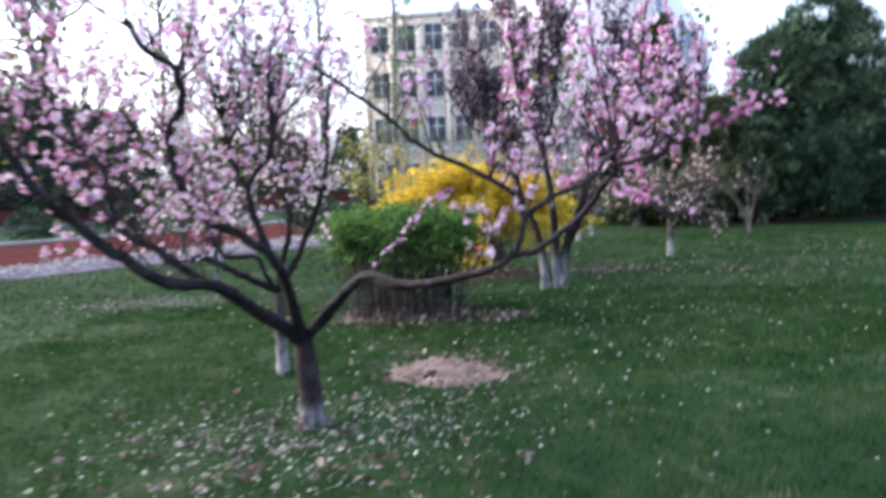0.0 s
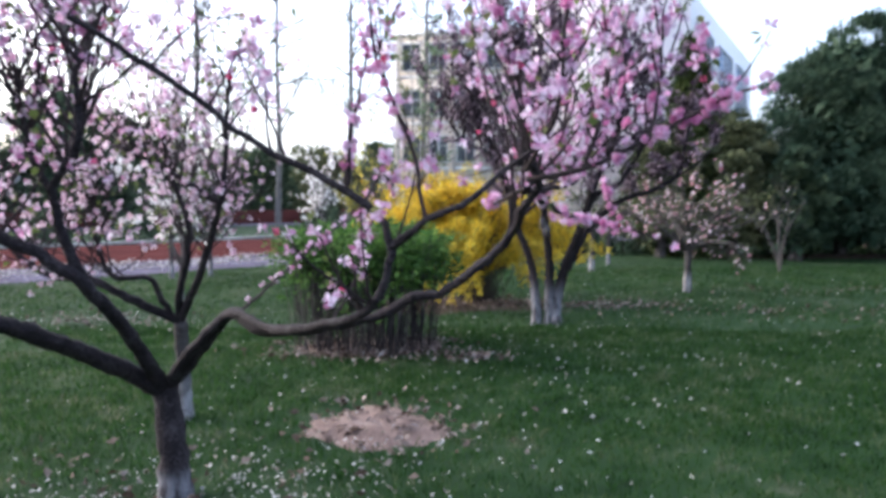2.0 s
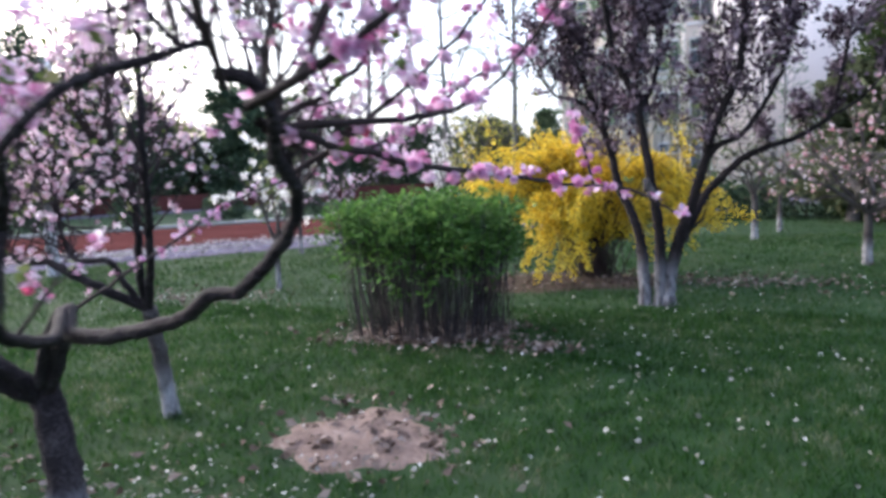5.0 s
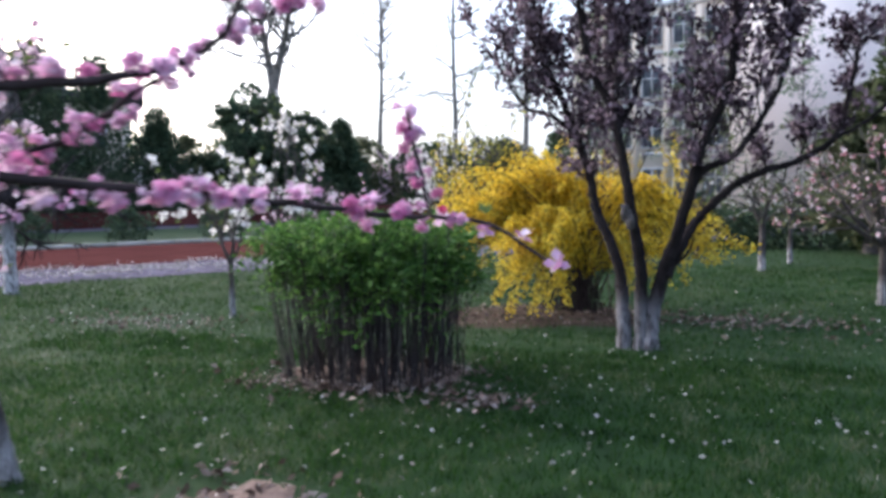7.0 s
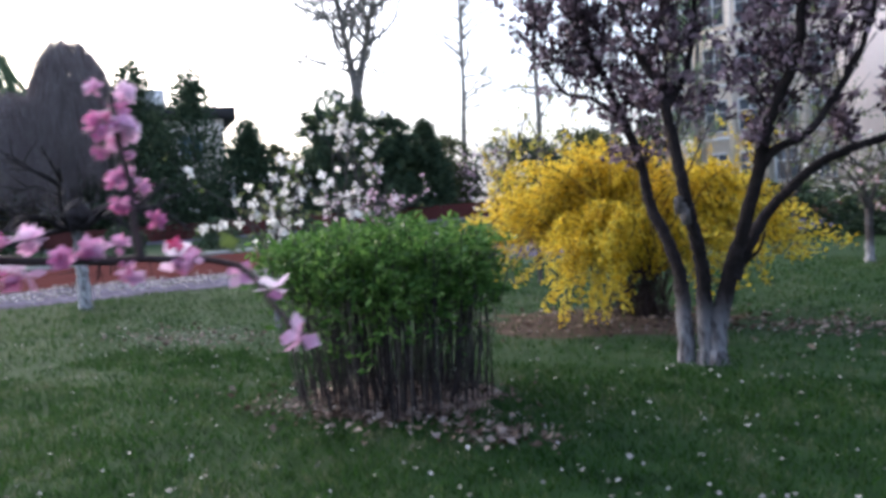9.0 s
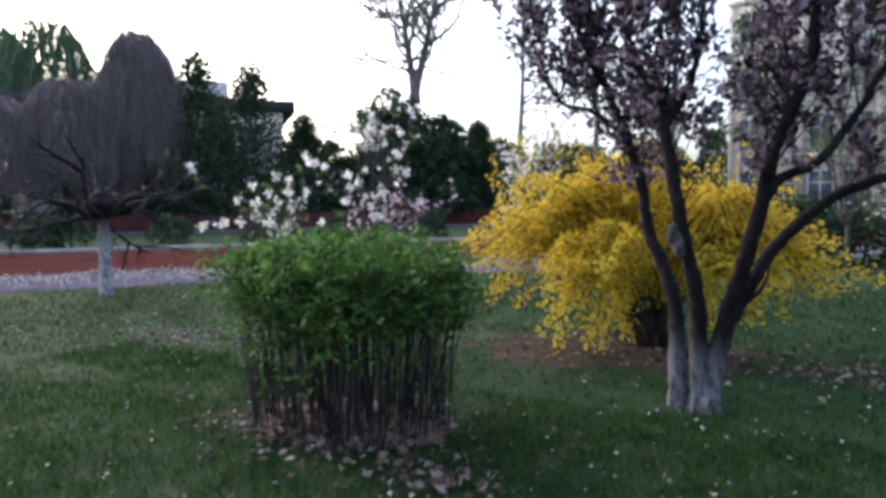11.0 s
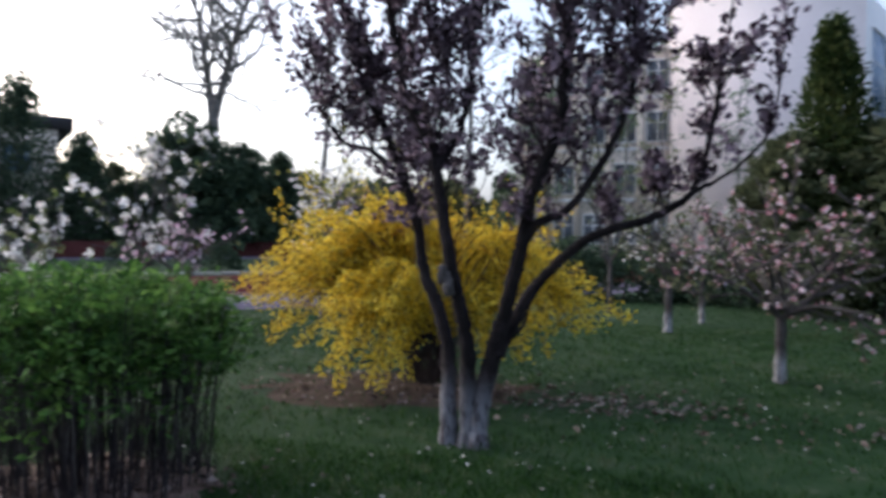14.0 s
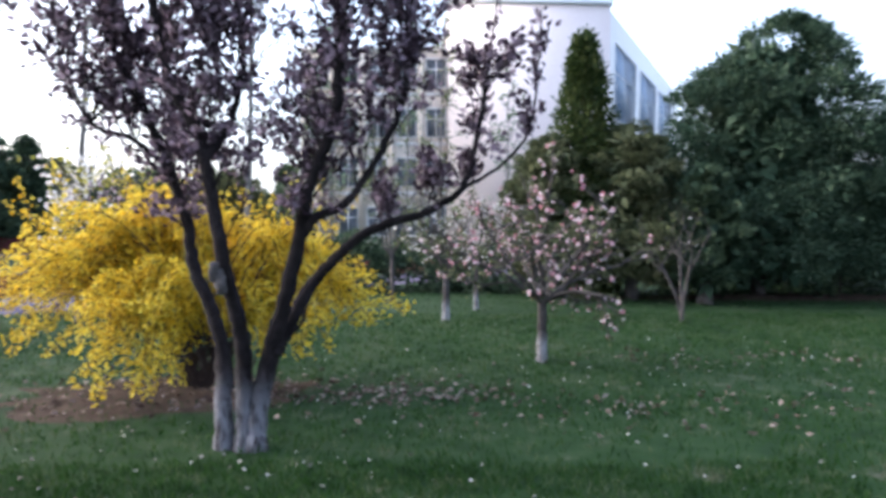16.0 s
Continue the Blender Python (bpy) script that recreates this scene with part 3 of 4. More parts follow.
    for line, n, size in ((A, 34, 0.65), (A2, 34, 0.65), (B, 26, 0.5), (BU, 28, 0.6), (BV, 24, 0.6), (U, 16, 0.36), (UB, 8, 0.4)):
        shoots(line, n, rng, size, tubes, buds, 0.9, 0.42)
    shoots(C[len(C) * 3 // 4:], 14, rng, 0.5, tubes, buds, 0.9, 0.2, spread=0.35)
    for k in (1, 2, 4, 5, 6, 8, 9, 10, 11):
        shoots(T[k], 7, rng, 0.32, tubes, buds, 0.9, 0.15, 0, 0.004, 0.45)
    for k in (0, 3):
        for i in range(2, len(T[k]), 2):
            buds.append((T[k][i], np.array([0, 0, 1.0])))
    under("twig_growth", pile_tubes(tubes).mesh("twig_growth", TWIG, True), tree, "thin dark twigs", "stuff")
    blossom_out(tree, buds, rng, PINK, 0.85, 0.026, label="pink peach blossom")
    blossom_out(tree, buds, rng, BUD, 0.05, 0.017, "bud_growth", "deep pink opening buds", rings=((3, 2.2, 1.2), (3, 1.2, 1.0)))
    blossom_out(tree, buds, rng, YOUNG, 0.24, 0.02, "young_foliage", "small olive young leaves", rings=((2, 1.5, 1.5),))
    kinds = [flower_mesh("blossom", PINK_NEAR, 60 + k, 0.021, DOUBLE) for k in range(4)]
    for k, per in ((0, 44), (1, 30), (2, 40), (3, 34), (4, 26), (5, 22), (6, 20), (7, 16), (8, 30), (9, 30), (10, 34), (11, 22), (12, 60), (13, 22)):
        line = T[k]
        for _ in range(per):
            i = int(len(line) * rng.uniform(0.15, 1) ** 0.7 * (0.84 if k == 0 and _ > 1 else 1))
            i = min(i, len(line) - 1)
            n = unit(rng.normal(0, 1, 3))
            ob = new("blossom", kinds[rng.integers(4)])
            ob.parent = tree
            ob.location = Vector(line[i] + n * rng.uniform(0.012, 0.03)) - Vector(base)
            ob.rotation_euler = Vector(n).to_track_quat("Z", "Y").to_euler()
            s = rng.uniform(0.55, 0.85) if k == 3 else rng.uniform(0.6, 1.05)
            ob.scale = (s, s, s)


peach_tree()


def peach_tree_behind():
    rng = np.random.default_rng(42)
    tree = empty_at("peach_tree", (-1.38, 5.44, 0), "smaller peach tree with lime-washed trunk and pale pink blossom", "tree", "peach trees")
    fork = (-1.32, 5.24, 0.74)
    bough("trunk", [(-1.38, 5.44, -0.04), (-1.36, 5.36, 0.3), fork], 0.052, 0.046, tree, WASHED_GREY, rng, 8, 0.06, 0.2)
    lines = [bough("limb", pts, r, 0.01, tree, BARK, rng, 8) for r, pts in (
        (0.034, [fork, (-1.55, 5.10, 0.89), (-1.77, 5.01, 1.04), (-2.05, 5.01, 1.07), (-2.28, 5.01, 1.22), (-2.45, 5.00, 1.53), (-2.50, 4.95, 1.83)]),
        (0.03, [fork, (-1.26, 5.12, 0.98), (-1.16, 5.03, 1.23), (-1.15, 5.00, 1.43), (-1.25, 5.00, 1.73), (-1.30, 5.00, 2.03)]),
        (0.03, [fork, (-1.12, 5.05, 1.03), (-0.95, 4.88, 1.33), (-0.81, 4.72, 1.63), (-0.78, 4.70, 1.98), (-0.75, 4.70, 2.28)]),
        (0.024, [(-1.32, 5.24, 0.71), (-1.42, 5.15, 0.93), (-1.46, 5.10, 1.05), (-1.70, 5.10, 1.06), (-1.80, 5.10, 1.33), (-1.85, 5.15, 1.73)]),
        (0.02, [(-0.85, 4.75, 1.53), (-1.05, 4.80, 1.65), (-1.20, 4.80, 1.73), (-1.50, 4.85, 1.88)]))]
    tubes, buds = [], []
    for line in lines:
        shoots(line, 30, rng, 0.6, tubes, buds, 0.8, 0.35, spread=0.7)
    under("twig_growth", pile_tubes(tubes).mesh("twig_growth", TWIG, True), tree, "thin dark twigs", "stuff")
    blossom_out(tree, buds, rng, PALE, 0.85, 0.025, label="pale pink blossom")
    blossom_out(tree, buds, rng, YOUNG, 0.4, 0.021, "young_foliage", "olive young leaves", rings=((2, 1.5, 1.5),))


peach_tree_behind()


def purple_tree():
    rng = np.random.default_rng(43)
    tree = empty_at("purple_leaf_tree", (1.6, 9.3, 0), "purple-leaved plum tree with several dark stems from one foot", "tree")
    stems = [bough("stem", pts, r, r1, tree, WASHED_PURPLE, rng, 8, 0.05, 0.15) for r, r1, pts in (
        (0.068, 0.016, [(1.44, 9.32, -0.04), (1.43, 9.35, 0.3), (1.4, 9.45, 0.62), (1.33, 9.5, 0.9), (1.17, 9.55, 1.28), (1.1, 9.6, 1.62), (1.0, 9.6, 1.95), (0.85, 9.55, 2.35), (0.6, 9.5, 2.9), (0.5, 9.5, 3.4)]),
        (0.07, 0.018, [(1.58, 9.28, -0.04), (1.59, 9.3, 0.4), (1.58, 9.25, 0.82), (1.52, 9.1, 1.25), (1.48, 9.05, 1.55), (1.36, 9.05, 2.16), (1.2, 9.0, 2.5), (1.1, 8.95, 3.0), (1.05, 8.9, 3.6)]),
        (0.078, 0.016, [(1.67, 9.27, -0.04), (1.68, 9.3, 0.3), (1.76, 9.3, 0.66), (1.9, 9.15, 1.1), (2.03, 9.0, 1.55), (2.1, 8.9, 1.85), (2.26, 8.78, 2.2), (2.32, 8.7, 2.6), (2.3, 8.7, 3.4)]),
        (0.055, 0.012, [(1.8, 9.28, 0.7), (1.92, 9.32, 0.95), (2.07, 9.35, 1.2), (2.3, 9.3, 1.44), (2.53, 9.27, 1.58), (2.85, 9.25, 1.68), (3.1, 9.2, 1.85), (3.2, 9.2, 2.2), (3.28, 9.2, 2.7)]),
        (0.035, 0.01, [(2.03, 9.02, 1.52), (2.14, 8.95, 1.64), (2.32, 8.9, 1.72), (2.52, 8.9, 2.0), (2.7, 8.9, 2.4), (2.75, 8.9, 2.9)]),
        (0.03, 0.01, [(1.4, 9.05, 2.0), (1.55, 9.15, 2.3), (1.62, 9.2, 2.8), (1.65, 9.2, 3.5)]),
        (0.024, 0.008, [(0.98, 9.58, 2.0), (0.75, 9.5, 2.2), (0.5, 9.45, 2.3), (0.25, 9.4, 2.7)]),
        (0.02, 0.008, [(1.82, 9.3, 0.75), (1.98, 9.25, 0.9), (2.04, 9.22, 1.05)]),
        (0.014, 0.005, [(3.08, 9.2, 1.83), (3.38, 9.2, 2.02), (3.57, 9.2, 2.3), (3.64, 9.2, 2.95)]))]
    pile = Pile()
    for c in ((1.5, 9.02, 1.24), (1.52, 9.0, 1.2), (1.47, 9.01, 1.28)):
        tube(pile, smooth_line([np.array(c) + (0, 0, -0.05), np.array(c) + (0, -0.03, 0), np.array(c) + (0, 0, 0.05)], 0.02), 0.04, 0.03, 6, rng, 0.15)
    under("burl", pile.mesh("burl", BARK_GREY, True), tree, "pale knobbly burl on a stem")
    tubes, buds = [], []
    for k, n, start, size, wide in ((0, 46, 0.42, 0.6, 0.5), (1, 56, 0.4, 0.6, 0.5), (2, 48, 0.42, 0.55, 0.4), (3, 22, 0.42, 0.32, 0.3), (4, 28, 0.3, 0.5, 0.35), (5, 40, 0.2, 0.6, 0.45), (6, 26, 0.25, 0.6, 0.5)):
        shoots(stems[k], n, rng, size, tubes, buds, 0.9, start, 1, 0.007, wide, 3, 0.4)
    shoots(stems[8], 14, rng, 0.16, tubes, buds, 0.9, 0.35, 0, 0.004, 0.35)
    grow(stems[3][-1], (0.05, 0, 1), 0.9, 0.008, 0, rng, tubes, buds, 0.1, 0.3, 0)
    grow(stems[4][-1], (0.05, 0, 1), 0.7, 0.008, 0, rng, tubes, buds, 0.1, 0.3, 0)
    under("twig_growth", pile_tubes(tubes).mesh("twig_growth", BARK_PURPLE, True), tree, "dark upright twigs", "stuff")
    B, D = np.array([b[0] for b in buds]), np.array([b[1] for b in buds])
    pile = Pile()
    for _ in range(5):
        leaves(pile, B + rng.normal(0, 0.026, B.shape), D + rng.normal(0, 0.6, B.shape), 0.06, 0.037, rng)
    under("crown", pile.mesh("crown", PURPLE), tree, "dense purple-grey young leaves", "stuff")
    blossom_out(tree, buds, rng, PALE, 0.12, 0.016, label="faded pinkish blossom")


purple_tree()


# ---- shrubs ----
def green_shrub():
    rng = np.random.default_rng(44)
    c = np.array([-0.46, 7.95, 0])
    shrub = empty_at("green_shrub", c, "vase-shaped shrub with bare dark stems and fresh green top", "shrub")
    dark, grey, P, D = Pile(), Pile(), [], []
    for n in range(300):
        w, k = rng.uniform(0, 6.28), rng.uniform(0, 1) ** 0.5
        out = np.array([math.cos(w), math.sin(w) * 0.75, 0])
        foot = c + out * k * 0.76 + rng.normal(0, 0.03, 3) * (1, 1, 0)
        top = c + out * k * rng.uniform(0.8, 1.0) + np.array([0, 0, rng.uniform(0, 1) ** 0.6 * 0.38 + 0.98 - 0.12 * k])
        mid = foot + (top - foot) * 0.5 + rng.normal(0, 0.03, 3)
        line = smooth_line([foot, mid, top], 0.08)
        tube(grey if n % 4 == 0 else dark, line, rng.uniform(0.004, 0.008), 0.003, 4)
        m = len(line)
        # side sprays near the top, spreading outward and nearly level
        for _ in range(7):
            i = int(m * (0.63 + 0.37 * rng.uniform(0, 1) ** 0.55) * 0.999)
            if rng.uniform() < 0.07:
                i = int(m * rng.uniform(0.4, 0.7))
            v = rng.uniform(0, 6.28)
            d = unit(np.array([math.cos(v), math.sin(v), rng.uniform(-0.1, 0.55)]) + 0.5 * out * k)
            length = rng.uniform(0.08, 0.26)
            for q in np.linspace(0.15, 1, 7):
                P.append(line[i] + d * length * q + np.array([0, 0, -0.05 * q * q]) + rng.normal(0, 0.012, 3))
                D.append(d * 0.8 + rng.normal(0, 0.55, 3))
    under("thicket", dark.mesh("thicket", BARK), shrub, "thicket of thin dark stems", "stuff")
    under("pale_thicket", grey.mesh("pale_thicket", BARK_GREY), shrub, "thin greyish stems", "stuff")
    pile = Pile()
    leaves(pile, P, D, 0.062, 0.024, rng)
    under("crown", pile.mesh("crown", GREEN), shrub, "fresh green small leaves", "stuff")


green_shrub()


def forsythia():
    rng = np.random.default_rng(45)
    c = np.array([0.75, 11.3, 0])
    shrub = empty_at("forsythia", c, "wide arching forsythia shrub covered in yellow flowers", "shrub")
    stems, P, D = Pile(), [], []
    # families of arching stems: count, tip box (x, y, z), height of the arch, flowers a step
    families = ((46, (-0.95, -0.1), (10.6, 11.5), (0.8, 1.35), (1.25, 1.75), 9),
                (16, (-1.4, -0.8), (10.7, 11.3), (0.75, 1.2), (1.1, 1.5), 5),
                (40, (-0.35, 0.9), (10.8, 11.8), (1.3, 1.8), (1.45, 1.9), 9),
                (50, (-0.1, 0.8), (10.15, 10.65), (0.12, 0.95), (0.8, 1.25), 10),
                (36, (1.5, 2.35), (11.0, 11.8), (0.6, 1.2), (1.15, 1.6), 9),
                (10, (2.1, 2.75), (11.0, 11.6), (0.5, 0.9), (1.1, 1.4), 5),
                (20, (1.3, 2.1), (10.7, 11.1), (0.3, 0.8), (0.75, 1.15), 9),
                (30, (0.3, 1.9), (11.8, 12.5), (0.6, 1.4), (1.2, 1.75), 7),
                (14, (-1.1, -0.3), (10.5, 11.1), (0.4, 0.8), (0.85, 1.2), 5))
    for count, bx, by, bz, rise, rich in families:
        for _ in range(count):
            tip = np.array([rng.uniform(*bx), rng.uniform(*by), rng.uniform(*bz)])
            foot = c + np.array([rng.normal(0, 0.16), rng.normal(0, 0.12), 0])
            top = foot + (tip - foot) * rng.uniform(0.52, 0.7)
            top[2] = max(rng.uniform(*rise), tip[2] * 0.95)
            low = foot + (top - foot) * 0.42 + np.array([0, 0, top[2] * 0.22])
            line = smooth_line([foot, low + rng.normal(0, 0.05, 3), top + rng.normal(0, 0.05, 3), tip], 0.07)
            n = len(line)
            tube(stems, line if rng.uniform() < 0.4 else line[int(n * 0.35):], 0.009, 0.003, 4)
            for i in range(int(n * rng.uniform(0.34, 0.5)), n):
                for _ in range(rich):
                    P.append(line[i] + rng.normal(0, 0.03, 3))
                    D.append(rng.normal(0, 1, 3))
    for _ in range(46):
        p = np.array([rng.uniform(-1.0, 2.1), rng.uniform(10.9, 11.8), rng.uniform(1.15, 1.65)])
        d = np.array([rng.normal(-0.15, 0.5), rng.normal(0, 0.3), 1])
        line = smooth_line([p, p + d * 0.22, p + d * rng.uniform(0.3, 0.62)], 0.07)
        tube(stems, line, 0.006, 0.002, 4)
        for q in line:
            P += [q + rng.normal(0, 0.025, 3) for _ in range(4)]
            D += [rng.normal(0, 1, 3) for _ in range(4)]
    under("thicket", stems.mesh("thicket", TWIG), shrub, "arching brown stems", "stuff")
    pile = Pile()
    P, D = np.array(P), np.array(D)
    P[:, 2] = np.maximum(P[:, 2], 0.06)
    flowers(pile, P, D, 0.021, rng, ((4, 0.5, 1.0),))
    under("crown", pile.mesh("crown", YELLOW), shrub, "dense bright yellow flowers", "stuff")
    pile = Pile()
    k = rng.integers(0, len(P), 3600)
    leaves(pile, P[k], D[k], 0.045, 0.018, rng)
    under("foliage", pile.mesh("foliage", YOUNG), shrub, "few yellow-green young leaves", "stuff")


forsythia()


# ---- small flowering trees on the lawn ----
def small_tree(name, base, height, fork, radius, bark, bloom, label, seed, wash=0.0, share=0.5, size=0.024, leaf=None, leaf_share=0.3, r=0.05, limbs=6, level=2, lean=(0, 0), group="", up=0.12, stems=1):
    rng = np.random.default_rng(seed)
    base = np.array([*base, 0.0])
    tree = empty_at(name, base, label, "tree", group)
    tubes, buds = [], []
    for s in range(stems):
        tilt = np.array([*lean, 0]) + (np.array([rng.normal(0, 0.35), rng.normal(0, 0.2), 0]) * fork if stems > 1 else 0)
        off = np.array([rng.normal(0, 0.08), rng.normal(0, 0.05), 0]) if stems > 1 else 0
        top = base + off + tilt + np.array([0, 0, fork])
        bough("trunk", [base + off - (0, 0, 0.05), base + off + tilt * 0.4 + np.array([0, 0, fork * 0.5]), top], r, r * 0.8, tree, (WASHED_HIGH if wash > 1 else WASHED_GREY) if wash else bark, rng, 8, 0.05, 0.2)
        for k in range(limbs):
            w = 6.2832 * (k + rng.uniform(-0.3, 0.3)) / limbs
            d = np.array([math.cos(w) * radius, math.sin(w) * radius, (height - fork) * rng.uniform(0.5, 1.1)])
            grow(top - (0, 0, 0.03 + 0.12 * fork * rng.uniform(0, 1)), d, np.linalg.norm(d) * 0.72, r * 0.5, level, rng, tubes, buds, 0.3, up, 4, 0.75, 0.5, 0.09)
    under("branchwork", pile_tubes(tubes).mesh("branchwork", bark, True), tree, "", "stuff")
    if bloom:
        blossom_out(tree, buds, rng, bloom, share, size, label="open blossom on the twigs", off=0.03)
    if leaf:
        blossom_out(tree, buds, rng, leaf, leaf_share, min(size * 1.2, 0.036), "foliage", "young leaves", off=0.03, rings=((3, 0.8, 1.4),))
    return tree


small_tree("maple_tree", (-1.3, 13.8), 3.1, 0.8, 0.9, BARK_GREY, None, "young tree in first yellow-green leaf behind the forsythia", 90, 0.0, 0, 0.035, LEAFING, 0.9, 0.04, 8, up=0.4, group="young leafing trees")
small_tree("maple_tree", (2.3, 19.0), 4.2, 1.1, 1.4, BARK_GREY, None, "young tree in first yellow-green leaf behind the forsythia", 91, 0.0, 0, 0.035, YOUNG, 0.7, 0.05, 7, up=0.3, group="young leafing trees")
CRABS = "crabapple trees"
small_tree("crabapple_tree", (4.28, 12.5), 2.3, 0.8, 1.25, BARK_GREY, CRAB, "small spreading crabapple with lime-washed trunk and pinkish-white blossom", 71, 0.42, 0.6, 0.034, OLIVE, 0.95, 0.07, 13, group=CRABS, up=0.02)
small_tree("crabapple_tree", (3.32, 16.3), 2.4, 0.95, 0.8, BARK_GREY, WHITE, "slender crabapple with pale trunk and white blossom", 72, 0.7, 0.35, 0.03, YOUNG, 0.4, 0.07, 6, group=CRABS)
small_tree("crabapple_tree", (3.98, 17.8), 2.4, 1.0, 0.8, BARK_GREY, WHITE, "slender crabapple with pale trunk and white blossom", 73, 0.7, 0.35, 0.03, YOUNG, 0.4, 0.05, 6, group=CRABS)
small_tree("lilac_tree", (7.4, 16.1), 2.3, 1.0, 0.6, BARK_GREY, WHITE, "small tree with several pale thin stems", 75, 0.0, 0.03, 0.025, YOUNG, 0.2, 0.03, 3, 1, stems=3)
small_tree("magnolia_tree", (-3.45, 10.15), 2.5, 0.75, 0.75, BARK_GREY, WHITE, "young magnolia with lime-washed trunk and white flowers", 76, 0.4, 0.17, 0.08, YOUNG, 0.35, 0.04, 6, up=0.3, group="magnolias")
small_tree("magnolia_tree", (-5.6, 14.6), 3.2, 0.9, 1.3, BARK_GREY, WHITE, "magnolia with many white flowers", 77, 0.4, 0.24, 0.09, YOUNG, 0.4, 0.05, 7, up=0.25, group="magnolias")
small_tree("magnolia_tree", (-4.9, 14.9), 2.5, 0.7, 0.9, BARK_GREY, PALE, "magnolia with pinkish-white flowers", 78, 0.4, 0.4, 0.05, YOUNG, 0.15, 0.05, 7, up=0.2, group="magnolias")
small_tree("cherry_tree", (-2.7, 15.8), 2.9, 0.9, 0.5, BARK_GREY, WHITE, "narrow cherry with white blossom spires", 79, 0.4, 0.9, 0.045, None, 0, 0.04, 7, up=0.6)
elm = small_tree("weeping_elm", (-8.7, 11.3), 2.7, 1.5, 2.2, BARK, None, "bare grafted elm with lime-washed trunk and crooked crown", 80, 1.25, 0, 0.03, None, 0, 0.11, 9, 2, up=-0.15)


def graft_knot(tree, x, y, z):
    """The swollen dark graft at the top of the elm's trunk."""
    rng = np.random.default_rng(87)
    pile = Pile()
    line = smooth_line([(x, y, z - 0.14), (x, y, z), (x + 0.02, y, z + 0.16)], 0.05)
    tube(pile, line, 0.13, 0.27, 8, rng, 0.12)
    tube(pile, smooth_line([(x + 0.02, y, z + 0.15), (x + 0.05, y, z + 0.26), (x + 0.02, y, z + 0.36)], 0.05), 0.27, 0.1, 8, rng, 0.12)
    under("graft", pile.mesh("graft", BARK, True), tree, "swollen dark graft knot")


graft_knot(elm, -8.7, 11.3, 1.5)

# ---- evergreens and distance ----
def evergreen(name, base, height, radius, material, label, seed, count=9000, leaf=0.22, foot=0.25, form="round", category="tree", group="", trunk=0.16):
    """A crown of needle sprays set on bulging clumps round a trunk; form: round, cone or column."""
    rng = np.random.default_rng(seed)
    base = np.array([*base, 0.0])
    tree = empty_at(name, base, label, category, group)
    bough("trunk", [base - (0, 0, 0.05), base + (0.03, 0, height * 0.3), base + (0, 0.02, height * 0.8)], trunk, trunk * 0.3, tree, BARK_GREY, rng, 8)

    def girth(k):
        if form == "cone":
            return (1 - k) ** 0.8 * min(1, 0.55 + 2.2 * k)
        if form == "column":
            return min(1, 0.75 + k) * (1 - max(0, k - 0.35) / 0.65) ** 0.6
        return math.sqrt(max(0, 1 - (2 * k - 0.8) ** 2 / 1.5)) * (1 - max(0, k - 0.9) * 4)

    P, D = [], []
    clumps = max(45, count // (90 if form == "round" else 45))
    for _ in range(clumps):
        k = rng.uniform(0, 1) ** (1.25 if form == "cone" else 0.9)
        w = rng.uniform(0, 6.28)
        g = radius * girth(k) * rng.uniform(0.0 if form == 'round' else 0.15, 1.0) ** 0.45
        c = base + np.array([math.cos(w) * g, math.sin(w) * g, foot * height * 0.3 + k * (height - foot * height * 0.3)])
        size = radius * rng.uniform(0.14, 0.3) * (1.2 - 0.6 * k) * (1.25 if form == 'round' else 1.5)
        n = count // clumps
        o = unit(rng.normal(0, 1, (n, 3))) * size * rng.uniform(0.5, 1.05, (n, 1))
        o[:, 2] *= 0.85 if form == "round" else 1.4
        P.append(c + o)
        out = np.array([math.cos(w), math.sin(w), 0.5])
        D.append(unit(o) + 0.5 * out + rng.normal(0, 0.35, (n, 3)))
    P, D = np.concatenate(P), np.concatenate(D)
    P[:, 2] = np.maximum(P[:, 2], 0.04)
    pile = Pile()
    leaves(pile, P, D, leaf, leaf * 0.42, rng)
    under("crown", pile.mesh("crown", material), tree, "", "stuff")


